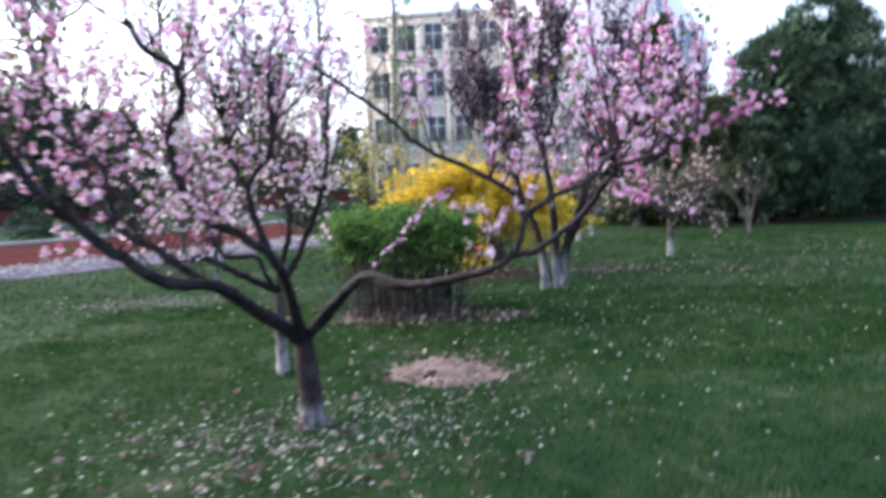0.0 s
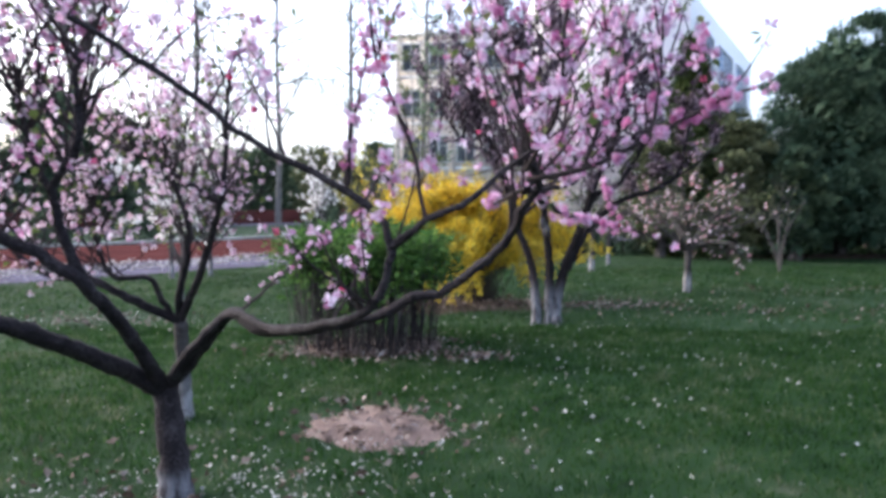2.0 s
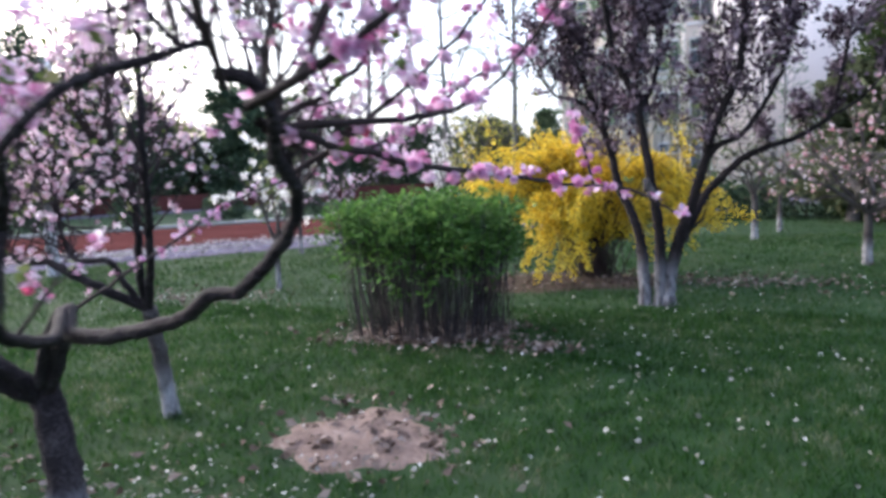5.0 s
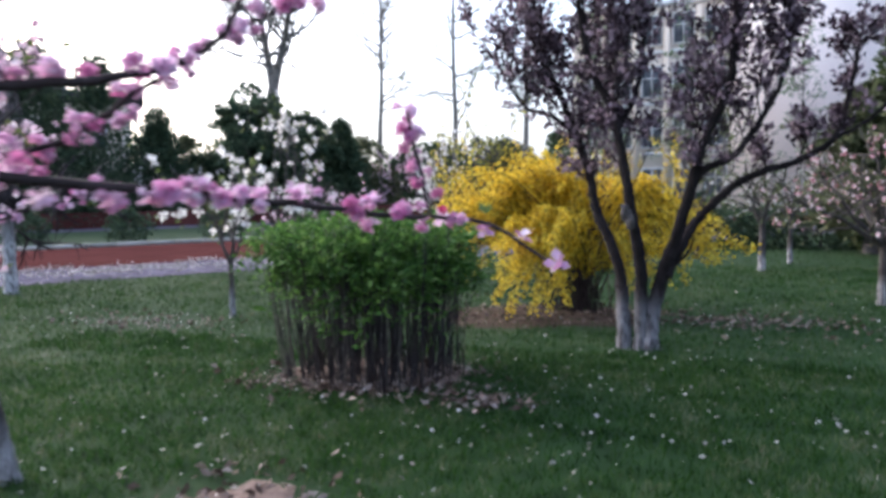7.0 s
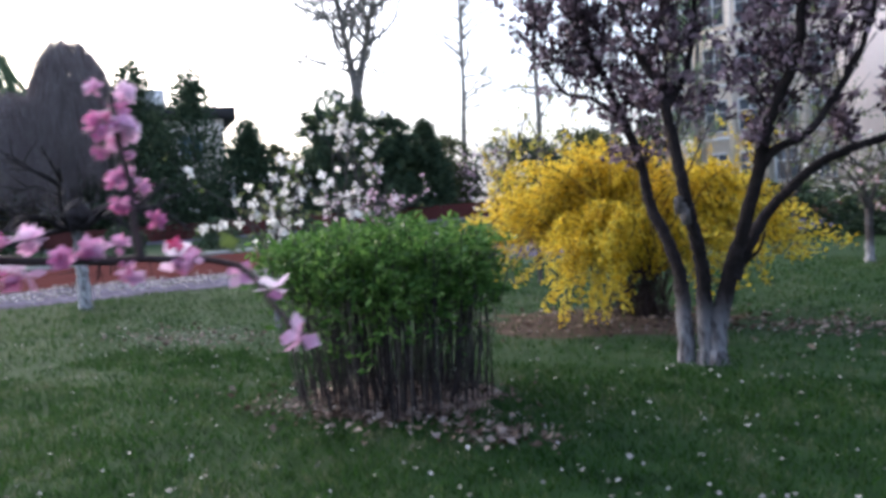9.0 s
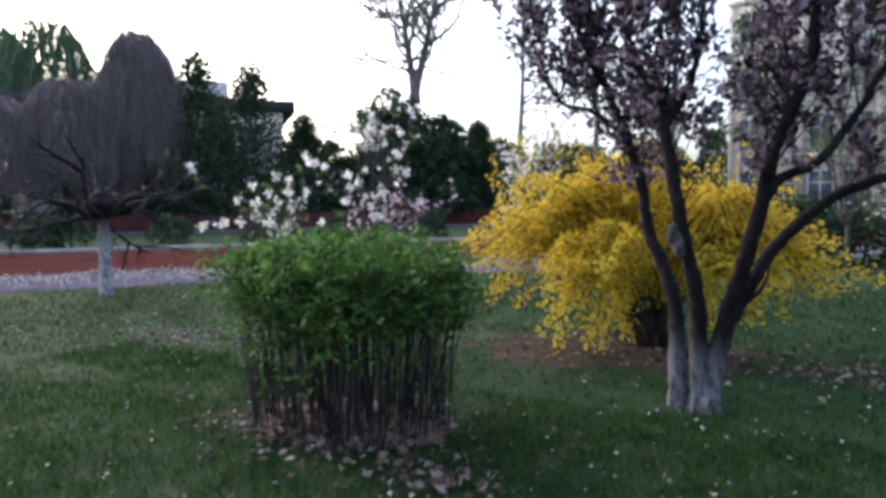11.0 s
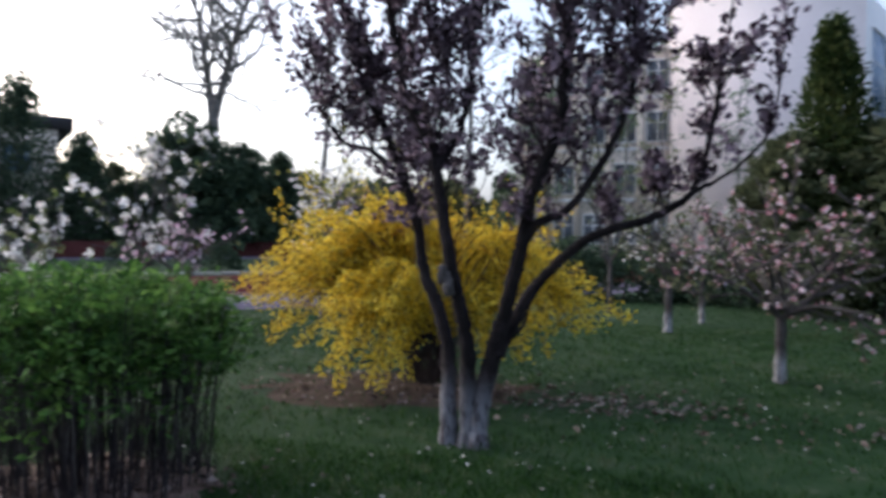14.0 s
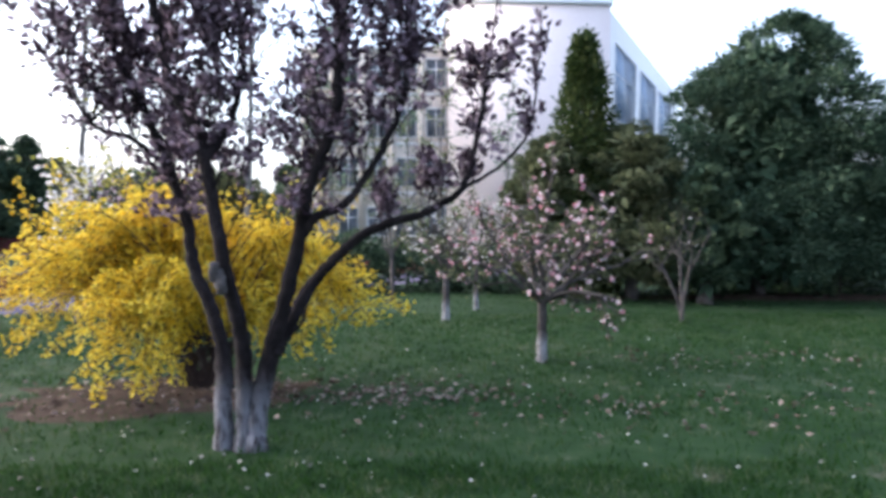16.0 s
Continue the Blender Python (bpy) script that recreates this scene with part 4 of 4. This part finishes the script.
def broad_conifer(name, base, height, radius, material, label, seed, clumps, leaf, group="", peaks=((0, 0, 1.0),), sprays=150):
    """A dense crown of overlapping flattened boughs round one or more leaders; peaks: (x, y, share of the height)."""
    rng = np.random.default_rng(seed)
    base = np.array([*base, 0.0])
    tree = empty_at(name, base, label, "tree", group)
    bough("trunk", [base - (0, 0, 0.05), base + (0.04, 0, height * 0.3), base + (0, 0.03, height * 0.8)], 0.17, 0.05, tree, BARK_GREY, rng, 8)
    P, D, L = [], [], []
    for n in range(clumps):
        px, py, share = peaks[n % len(peaks)]
        k = rng.uniform(0.03, 1) ** 0.85
        w = rng.uniform(0, 6.2832)
        g = radius * (1 - k ** 2.6) ** 0.62 * min(1, 0.72 + k) * (1 + 0.12 * math.sin(3 * w + 7 * k + seed)) * rng.uniform(0.35, 1.0) ** 0.4
        out = np.array([math.cos(w), math.sin(w), 0])
        at = base + np.array([px, py, 0]) * min(1, 0.4 + k) + out * g * (share if k > 0.5 else 1) + np.array([0, 0, 0.35 + k * (height * share - 0.55)])
        size = radius * rng.uniform(0.12, 0.24) * (1.15 - 0.55 * k)
        o = unit(rng.normal(0, 1, (sprays, 3))) * rng.uniform(0.35, 1.05, (sprays, 1)) * size * (1.25, 1.25, 0.7)
        P.append(at + o)
        D.append(unit(o) * (1, 1, 0.5) + 0.7 * out + np.array([0, 0, 0.25]) + rng.normal(0, 0.35, (sprays, 3)))
    P, D = np.concatenate(P), np.concatenate(D)
    P[:, 2] = np.maximum(P[:, 2], 0.06)
    pile = Pile()
    leaves(pile, P, D, leaf, leaf * 0.34, rng)
    under("crown", pile.mesh("crown", material), tree, "", "stuff")
    # old shaded needles close to the stem
    n = clumps * 9
    k, w = rng.uniform(0.05, 0.86, n), rng.uniform(0, 6.2832, n)
    g = radius * 0.62 * (1 - k ** 2.4) ** 0.6 * rng.uniform(0, 1, n) ** 0.5
    pile = Pile()
    leaves(pile, base + np.column_stack([np.cos(w) * g, np.sin(w) * g, 0.3 + k * height * 0.92]), rng.normal(0, 1, (n, 3)), leaf * 3.2, leaf * 1.5, rng)
    under("inner_foliage", pile.mesh("inner_foliage", material), tree, "", "stuff")


broad_conifer("cedar_tree", (11.0, 20.5), 6.8, 2.4, CEDAR, "large rounded dark green cedar at the lawn's edge", 101, 420, 0.13, "cedars", ((0.5, 0, 1.0), (-0.7, 0.2, 0.86), (1.1, -0.2, 0.9)))
broad_conifer("cedar_tree", (15.9, 19.6), 6.9, 2.5, CEDAR, "large dark green cedar at the lawn's edge", 102, 260, 0.15, "cedars", ((0, 0, 1.0), (0.8, 0.2, 0.9)))
broad_conifer("cedar_tree", (19.8, 17.5), 7.3, 3.0, CEDAR, "large dark green cedar at the lawn's edge", 103, 120, 0.24, "cedars")
broad_conifer("cedar_tree", (14.0, 24.5), 5.2, 2.6, CEDAR, "smaller dark green cedar behind the others", 107, 120, 0.22, "cedars")
evergreen("cypress_tree", (6.75, 20.5), 6.0, 1.15, YEW, "pointed olive-green cypress behind the lawn", 104, 20000, 0.14, 0.2, "cone")
broad_conifer("juniper_bush", (7.7, 19.8), 4.2, 1.35, OLIVE, "dull olive juniper beside the cypress", 105, 130, 0.12, "olive junipers", ((0, 0, 1.0), (0.4, 0, 0.8)))
broad_conifer("juniper_bush", (5.9, 20.2), 3.9, 1.15, OLIVE, "dull olive juniper beside the cypress", 106, 110, 0.12, "olive junipers")
broad_conifer("juniper_bush", (9.0, 18.9), 3.1, 0.95, CONIFER, "small grey-green juniper before the cedar", 108, 80, 0.11, "olive junipers")


def far(x, y, *sizes):
    """Places and sizes for the planting behind the low red wall, given as if it stood just past the kerb."""
    k = 1.87
    return (2.5 + k * (x - 2.5), 4.4 + k * (y - 4.4)), *(1.5 + k * (v - 1.5) if n == 0 else k * v for n, v in enumerate(sizes))


for k, (x, y, h, r) in enumerate(((-18.9, 21.6, 6.9, 1.9), (-17.6, 23.0, 6.7, 2.0), (-16.4, 24.6, 4.8, 1.5), (-20.2, 23.5, 5.4, 1.4), (-11.2, 29.5, 4.6, 1.3))):
    evergreen("juniper_tree", *far(x, y, h, r), CONIFER, "upright dark juniper behind the low red wall", 110 + k, 12000, 0.3, 0.03, "cone", group="upright junipers")
broad_conifer("pine_tree", *far(-13.8, 26.8, 6.1, 2.0), CONIFER, "broad dark pine behind the low red wall", 120, 110, 0.34, "pines", ((0, 0, 1.0), (1.2, 0, 0.9), (-1.4, 0, 0.85)), 90)
broad_conifer("pine_tree", *far(-11.9, 27.6, 5.0, 1.6), CONIFER, "broad dark pine behind the low red wall", 121, 90, 0.34, "pines", ((0, 0, 1.0),), 80)
evergreen("spruce_tree", *far(-24.5, 12.0, 6.0, 1.9), CONIFER, "dark spruce behind the low red wall", 122, 5000, 0.5, 0.1, "cone")
for k, (x, y, h, r) in enumerate(((-15.4, 27.0, 3.4, 1.6), (-12.5, 31.0, 3.8, 1.8), (-9.5, 33.8, 3.8, 1.9), (-6.6, 36.2, 4.2, 2.0), (-18.6, 23.6, 2.8, 1.4), (-23.2, 19.6, 2.8, 1.5), (-3.4, 38.6, 4.4, 2.2), (-16.2, 25.8, 3.9, 1.4), (-13.9, 28.6, 3.7, 1.5), (-11.0, 31.4, 4.1, 1.6), (-8.2, 33.6, 3.9, 1.6), (-5.6, 35.6, 4.0, 1.7), (-21.6, 21.2, 3.2, 1.4))):
    evergreen("shrub", *far(x, y, h, r), OLIVE if k % 2 else CONIFER, "dark dense shrub behind the low red wall", 130 + k, 3500, 0.45, 0.05, category="shrub", group="dense shrubs")
for k, s in enumerate((-13.0, -11.2, -9.4, -4.5, -3.2, 0.5, 4.0, 7.5, 11.0)):
    n = 30.5
    evergreen("clipped_shrub", ((-n + s) / 2 ** 0.5, (n + s) / 2 ** 0.5), 1.15, 0.85, CONIFER, "low rounded dark shrub behind the kerb", 140 + k, 1600, 0.16, 0.02, category="shrub", group="low shrubs behind the kerb", trunk=0.04)
for k in range(21):
    x = -4.2 + 1.35 * k
    evergreen("hedge", (x, 22.6 - 0.13 * x + 0.2 * math.sin(3 * k)), 1.25 + 0.2 * math.sin(5 * k), 0.95, CONIFER, "low dark clipped hedge plant behind the lawn", 160 + k, 1500, 0.18, 0.02, category="hedge", group="back hedge", trunk=0.04)


for k, (x, y, h) in enumerate(((-21.5, 21.2, 3.7), (-17.2, 25.5, 3.5), (-26.0, 17.3, 4.0), (-9.4, 31.5, 4.0))):
    place, height, wide = far(x, y, h, 2.0)
    small_tree("cherry_tree", place, height, 2.0, wide, BARK_GREY, PALE, "spreading cherry in pale pink blossom behind the low red wall", 81 + k, 0.5, 0.6, 0.1, None, 0, 0.14, 7, group="cherries behind the wall")
for k, (x, y) in enumerate(((-23.4, 17.4), (-22.1, 18.8), (-20.7, 20.2), (-19.3, 21.5), (-17.9, 23.0), (-16.5, 24.4), (-14.6, 26.2), (-12.8, 28.0))):
    place, height, wide = far(x, y, 3.1 - 0.25 * (k % 3), 1.8)
    small_tree("blossom_bush", place, height, 0.9, wide, BARK_GREY, WHITE, "loose grey-twigged bush with scattered white blossom behind the low red wall", 241 + k, 0, 0.16, 0.13, WILLOW if k % 2 else YOUNG, 0.3, 0.09, 8, group="blossom bushes")


def bare_tree(base, height, label, seed, fork=0.35, r=0.22, twin=False, leaf=None):
    rng = np.random.default_rng(seed)
    base = np.array([*base, 0.0])
    tree = empty_at("poplar_tree", base, label, "tree", "bare tall trees")
    tubes, buds = [], []
    tops = [(base + np.array([-0.1 * height, 0, height * 0.95]), 0.5), (base + np.array([0.2 * height, 0, height]), 0.5)] if twin else [(base + np.array([0.02 * height, 0, height]), 1.0)]
    for top, share in tops:
        low = base + np.array([0, 0, height * fork]) if twin else base
        mid = low + (top - low) * 0.5 + rng.normal(0, 0.15, 3)
        line = bough("trunk", [low - (0, 0, 0.1), low + (mid - low) * 0.5 + rng.normal(0, 0.1, 3), mid, top], r, r * 0.12, tree, BARK_PALE, rng, 8, 0.03)
        for _ in range(26 if not twin else 30):
            i = int(len(line) * rng.uniform(0.12 if twin else fork, 0.97))
            w = rng.uniform(0, 6.28)
            d = np.array([math.cos(w), math.sin(w), rng.uniform(0.2, 1.0)])
            grow(line[i], d, height * rng.uniform(0.08, 0.17) * (1.25 - i / len(line)) * (2.2 if twin else 1.2), r * 0.34, 2, rng, tubes, buds, 0.3, 0.1, 3, 0.7, 0.55, 0.25)
    if twin:
        bough("trunk", [base - (0, 0, 0.1), base + (0, 0, height * fork * 0.5), base + (0, 0, height * fork)], r * 1.5, r * 1.3, tree, BARK_PALE, rng, 8, 0.03)
    under("branchwork", pile_tubes(tubes).mesh("branchwork", BARK_PALE, True), tree, "pale thin bare branches", "stuff")
    if leaf:
        blossom_out(tree, buds, rng, leaf, 0.5, 0.11, "foliage", "sparse young leaves", off=0.06, rings=((3, 0.5, 1.2),))


bare_tree(*far(-15.1, 30.6, 14.5), "tall bare poplar with two pale leaders", 201, 0.42, 0.4, True)
bare_tree(*far(-11.8, 34.6, 15.0), "tall slim bare poplar", 202, 0.3, 0.34)
bare_tree(*far(-6.6, 30.5, 15.0), "tall slim poplar in first leaf", 203, 0.25, 0.27, False, WILLOW)
bare_tree(*far(-3.6, 30.0, 16.0), "tall slim poplar in first leaf", 204, 0.25, 0.25, False, WILLOW)
bare_tree(*far(-0.6, 31.0, 15.0), "tall slim poplar in first leaf", 207, 0.25, 0.25, False, YOUNG)


for k, (x, y, h) in enumerate(((-1.7, 38.3, 12.0), (4.2, 44.4, 14.5), (8.4, 47.0, 12.5), (-4.0, 48.8, 14.5), (2.1, 51.0, 15.5))):
    bare_tree((x, y), h, "slim young poplar in yellow-green leaf before the building", 211 + k, 0.2, 0.09, False, YOUNG if k % 2 else WILLOW)


def far_dome(x, y, height, radius):
    k = 1.5
    return (2.5 + k * (x - 2.5), 4.4 + k * (y - 4.4)), 1.5 + k * (height - 1.5), k * radius


def drooping_tree(name, base, height, radius, material, label, seed, strands=1500, width=0.035, lobes=1, ground_gap=1.2):
    """A dome of strands hanging from arching limbs."""
    rng = np.random.default_rng(seed)
    base = np.array([*base, 0.0])
    tree = empty_at(name, base, label, "tree", "weeping trees")
    bough("trunk", [base - (0, 0, 0.05), base + (0.05, 0, height * 0.4), base + (0, 0, height * 0.85)], 0.16, 0.06, tree, BARK_GREY, rng, 8)
    pile = Pile()
    for _ in range(strands):
        w, k = rng.uniform(0, 6.28), rng.uniform(0, 1) ** 0.5
        x, y = math.cos(w) * radius, math.sin(w) * radius
        z = height * (0.5 + 0.5 * math.sqrt(max(0, 1 - k ** 2.2))) * rng.uniform(0.96, 1.0) * (1 + 0.05 * k * math.sin(3 * w + seed) + 0.03 * k * math.sin(7 * w))
        low = max(ground_gap, z * rng.uniform(0.3, 0.65))
        pts = [base + np.array([x * k * 0.8, y * k * 0.8, z]), base + np.array([x * k * 0.97, y * k * 0.97, z * 0.95]), base + np.array([x * (k + 0.08), y * (k + 0.08), (z * 0.9 + low) / 2]), base + np.array([x * (k + 0.1), y * (k + 0.1), low])]
        pts = [p + rng.normal(0, 0.07 * (i + 1), 3) for i, p in enumerate(pts)]
        tube(pile, smooth_line(pts, 0.5), width * 0.5, width * 0.2, 4)
    under("crown", pile.mesh("crown", material), tree, "", "stuff")


drooping_tree("weeping_tree", *far_dome(-25.6, 23.75, 9.6, 2.0), DROOP, "bare brown dome-shaped weeping tree", 301, 2800, 0.034)
drooping_tree("weeping_tree", *far_dome(-27.2, 21.6, 7.3, 2.4), DROOP, "bare brown dome-shaped weeping tree", 302, 2400, 0.034)
drooping_tree("weeping_tree", *far_dome(-28.9, 18.9, 6.5, 2.4), DROOP, "bare brown dome-shaped weeping tree", 305, 1900, 0.034)
drooping_tree("weeping_willow", (-57.0, 37.0), 18.0, 5.0, WILLOW, "weeping willow in first pale green leaf", 303, 600, 0.1)
drooping_tree("weeping_willow", (-66.0, 36.0), 19.5, 6.0, WILLOW, "weeping willow in first pale green leaf", 304, 600, 0.1)


# ---- buildings ----
def wall_mesh(name, a, b, z0, z1, depth, material):
    """An upright slab from a to b (plan points), with that thickness behind it."""
    a, b = np.array([*a, 0.0]), np.array([*b, 0.0])
    d = unit(b - a)
    n = np.array([-d[1], d[0], 0]) * depth
    v = [p + np.array([0, 0, z]) for z in (z0, z1) for p in (a, b, b + n, a + n)]
    return mesh_of(name, v, [(0, 3, 2, 1), (4, 5, 6, 7), (0, 1, 5, 4), (1, 2, 6, 5), (2, 3, 7, 6), (3, 0, 4, 7)], material)


def far_window(house, a, b, s, z, w, h, label="", glass=GLAZING):
    """A framed pane set in the wall that runs from a to b, at s metres along it; frame proud, pane recessed in it, bars across."""
    a, b = np.array([*a, 0.0]), np.array([*b, 0.0])
    d = unit(b - a)
    n = np.array([d[1], -d[0], 0])
    o = a + d * s

    def slab(pile, x0, x1, z0, z1, out0, out1):
        v = [o + d * x + n * q + np.array([0, 0, zz]) for zz in (z0, z1) for x, q in ((x0, out1), (x1, out1), (x1, out0), (x0, out0))]
        pile.add(v, [(0, 3, 2, 1), (4, 5, 6, 7), (0, 1, 5, 4), (1, 2, 6, 5), (2, 3, 7, 6), (3, 0, 4, 7)])

    t = 0.09
    ring = lambda q: [o + d * x + n * q + np.array([0, 0, zz]) for x, zz in ((-t, z - t), (w + t, z - t), (w + t, z + h + t), (-t, z + h + t), (0, z), (w, z), (w, z + h), (0, z + h))]
    f = Pile()
    faces = []
    for k in range(4):
        m = (k + 1) % 4
        faces += [(8 + k, 8 + m, 12 + m, 12 + k), (k, m, 8 + m, 8 + k), (12 + k, 12 + m, 4 + m, 4 + k)]
    f.add(ring(0.0) + ring(0.16), faces)
    win = under("window", f.mesh("window", TRIM), house, label)

    def piece(name, material, *size):
        p = Pile()
        slab(p, *size)
        me = p.mesh(name, material)
        me.transform(Matrix.Translation(-Vector(house.location)))
        new(name, me).parent = win

    piece("pane", glass, 0, w, z, z + h, 0.005, 0.04)
    bars = max(2, round(w / 1.1))
    for k in range(1, bars):
        piece("bar", TRIM, w * k / bars - 0.035, w * k / bars + 0.035, z, z + h, 0.045, 0.1)
    piece("transom", TRIM, 0, w, z + h * 0.62, z + h * 0.62 + 0.06, 0.045, 0.095)


def campus_building():
    house = empty_at("office_building", (5, 53, 0), "tall pinkish tiled office building with blue windows and a cream wing", "building")
    A, B, C = (5.2, 53.0), (16.7, 53.0), (32.0, 80.5)
    under("wall", wall_mesh("wall", A, B, 0, 17.6, 14, RENDER), house, "blank pinkish gable wall")
    under("wall", wall_mesh("wall", (16.71, 53.0), C, 0, 17.2, 6, TRIM), house, "pale wall with blue window bands")
    under("parapet", wall_mesh("parapet", (5.1, 52.85), (16.8, 52.85), 17.62, 17.95, 12, TRIM), house)
    W0, W1 = (-5.6, 55.4), (5.1, 54.5)
    under("wall", wall_mesh("wall", W0, W1, 0, 14.6, 12, CREAM), house, "cream wing with rows of windows")
    under("parapet", wall_mesh("parapet", (-5.7, 55.2), (5.15, 54.3), 14.62, 15.0, 11, TRIM), house)
    for z in (1.2, 4.8, 8.4, 12.0):
        for s in np.arange(0.7, 9.8, 2.15):
            far_window(house, W0, W1, s, z, 1.35, 2.0, glass=DARKGLASS)
    run = np.array(W1) - np.array(W0)
    run = run / np.linalg.norm(run)
    for s in np.arange(0.05, 10.6, 2.15):
        p, q = np.array(W0) + run * s, np.array(W0) + run * (s + 0.4)
        under("pilaster", wall_mesh("pilaster", (p[0], p[1] - 0.32), (q[0], q[1] - 0.32), 0, 14.4, 0.3, CREAM), house)
    for z, h in ((9.8, 5.4), (4.6, 3.0), (0.9, 2.6)):
        for s in (1.0, 10.6, 20.2):
            far_window(house, (16.71, 53.0), C, s, z, 7.6, h)
    for z in (4.4, 8.0, 11.6):
        under("band", wall_mesh("band", (W0[0], W0[1] - 0.06), (W1[0], W1[1] - 0.06), z - 0.25, z, 0.05, TRIM), house)


campus_building()


def low_building():
    house = empty_at("pavilion", (-42, 43, 0), "long low building with a dark overhanging flat roof", "building")
    a, b = (-52, 31), (-39.2, 46.5)
    under("wall", wall_mesh("wall", a, b, 0, 9.3, 8, CREAM), house)
    under("roof", wall_mesh("roof", (-53, 29.6), (-38.4, 47.2), 9.3, 10.3, 10, ROOF), house, "dark overhanging flat roof")
    under("roof_hut", wall_mesh("roof_hut", (-45.5, 41.2), (-43.0, 44.2), 10.3, 12.0, 3, TRIM), house, "pale roof housing")
    for s in np.arange(1.0, 19.0, 2.6):
        far_window(house, a, b, s, 6.0, 1.7, 2.0)
    for s in np.arange(1.0, 19.0, 2.6):
        far_window(house, a, b, s, 2.2, 1.7, 2.0)


low_building()


def backdrop_trees():
    """The woods that close the distance all round."""
    rng = np.random.default_rng(500)
    pile = Pile()
    for k in range(170):
        w = 6.2832 * k / 170
        d = rng.uniform(75, 110)
        c = np.array([math.cos(w) * d, math.sin(w) * d, 0])
        h = rng.uniform(4, 7.5)
        n = 130
        o = unit(rng.normal(0, 1, (n, 3))) * np.array([3.5, 3.5, h * 0.5]) * rng.uniform(0.5, 1.0, (n, 1))
        leaves(pile, c + o + np.array([0, 0, h * 0.5]), unit(o) + rng.normal(0, 0.5, (n, 3)), 1.6, 0.9, rng)
    tagged(new("backdrop", pile.mesh("backdrop", CONIFER)), "far dark woods", kind="structure")


backdrop_trees()
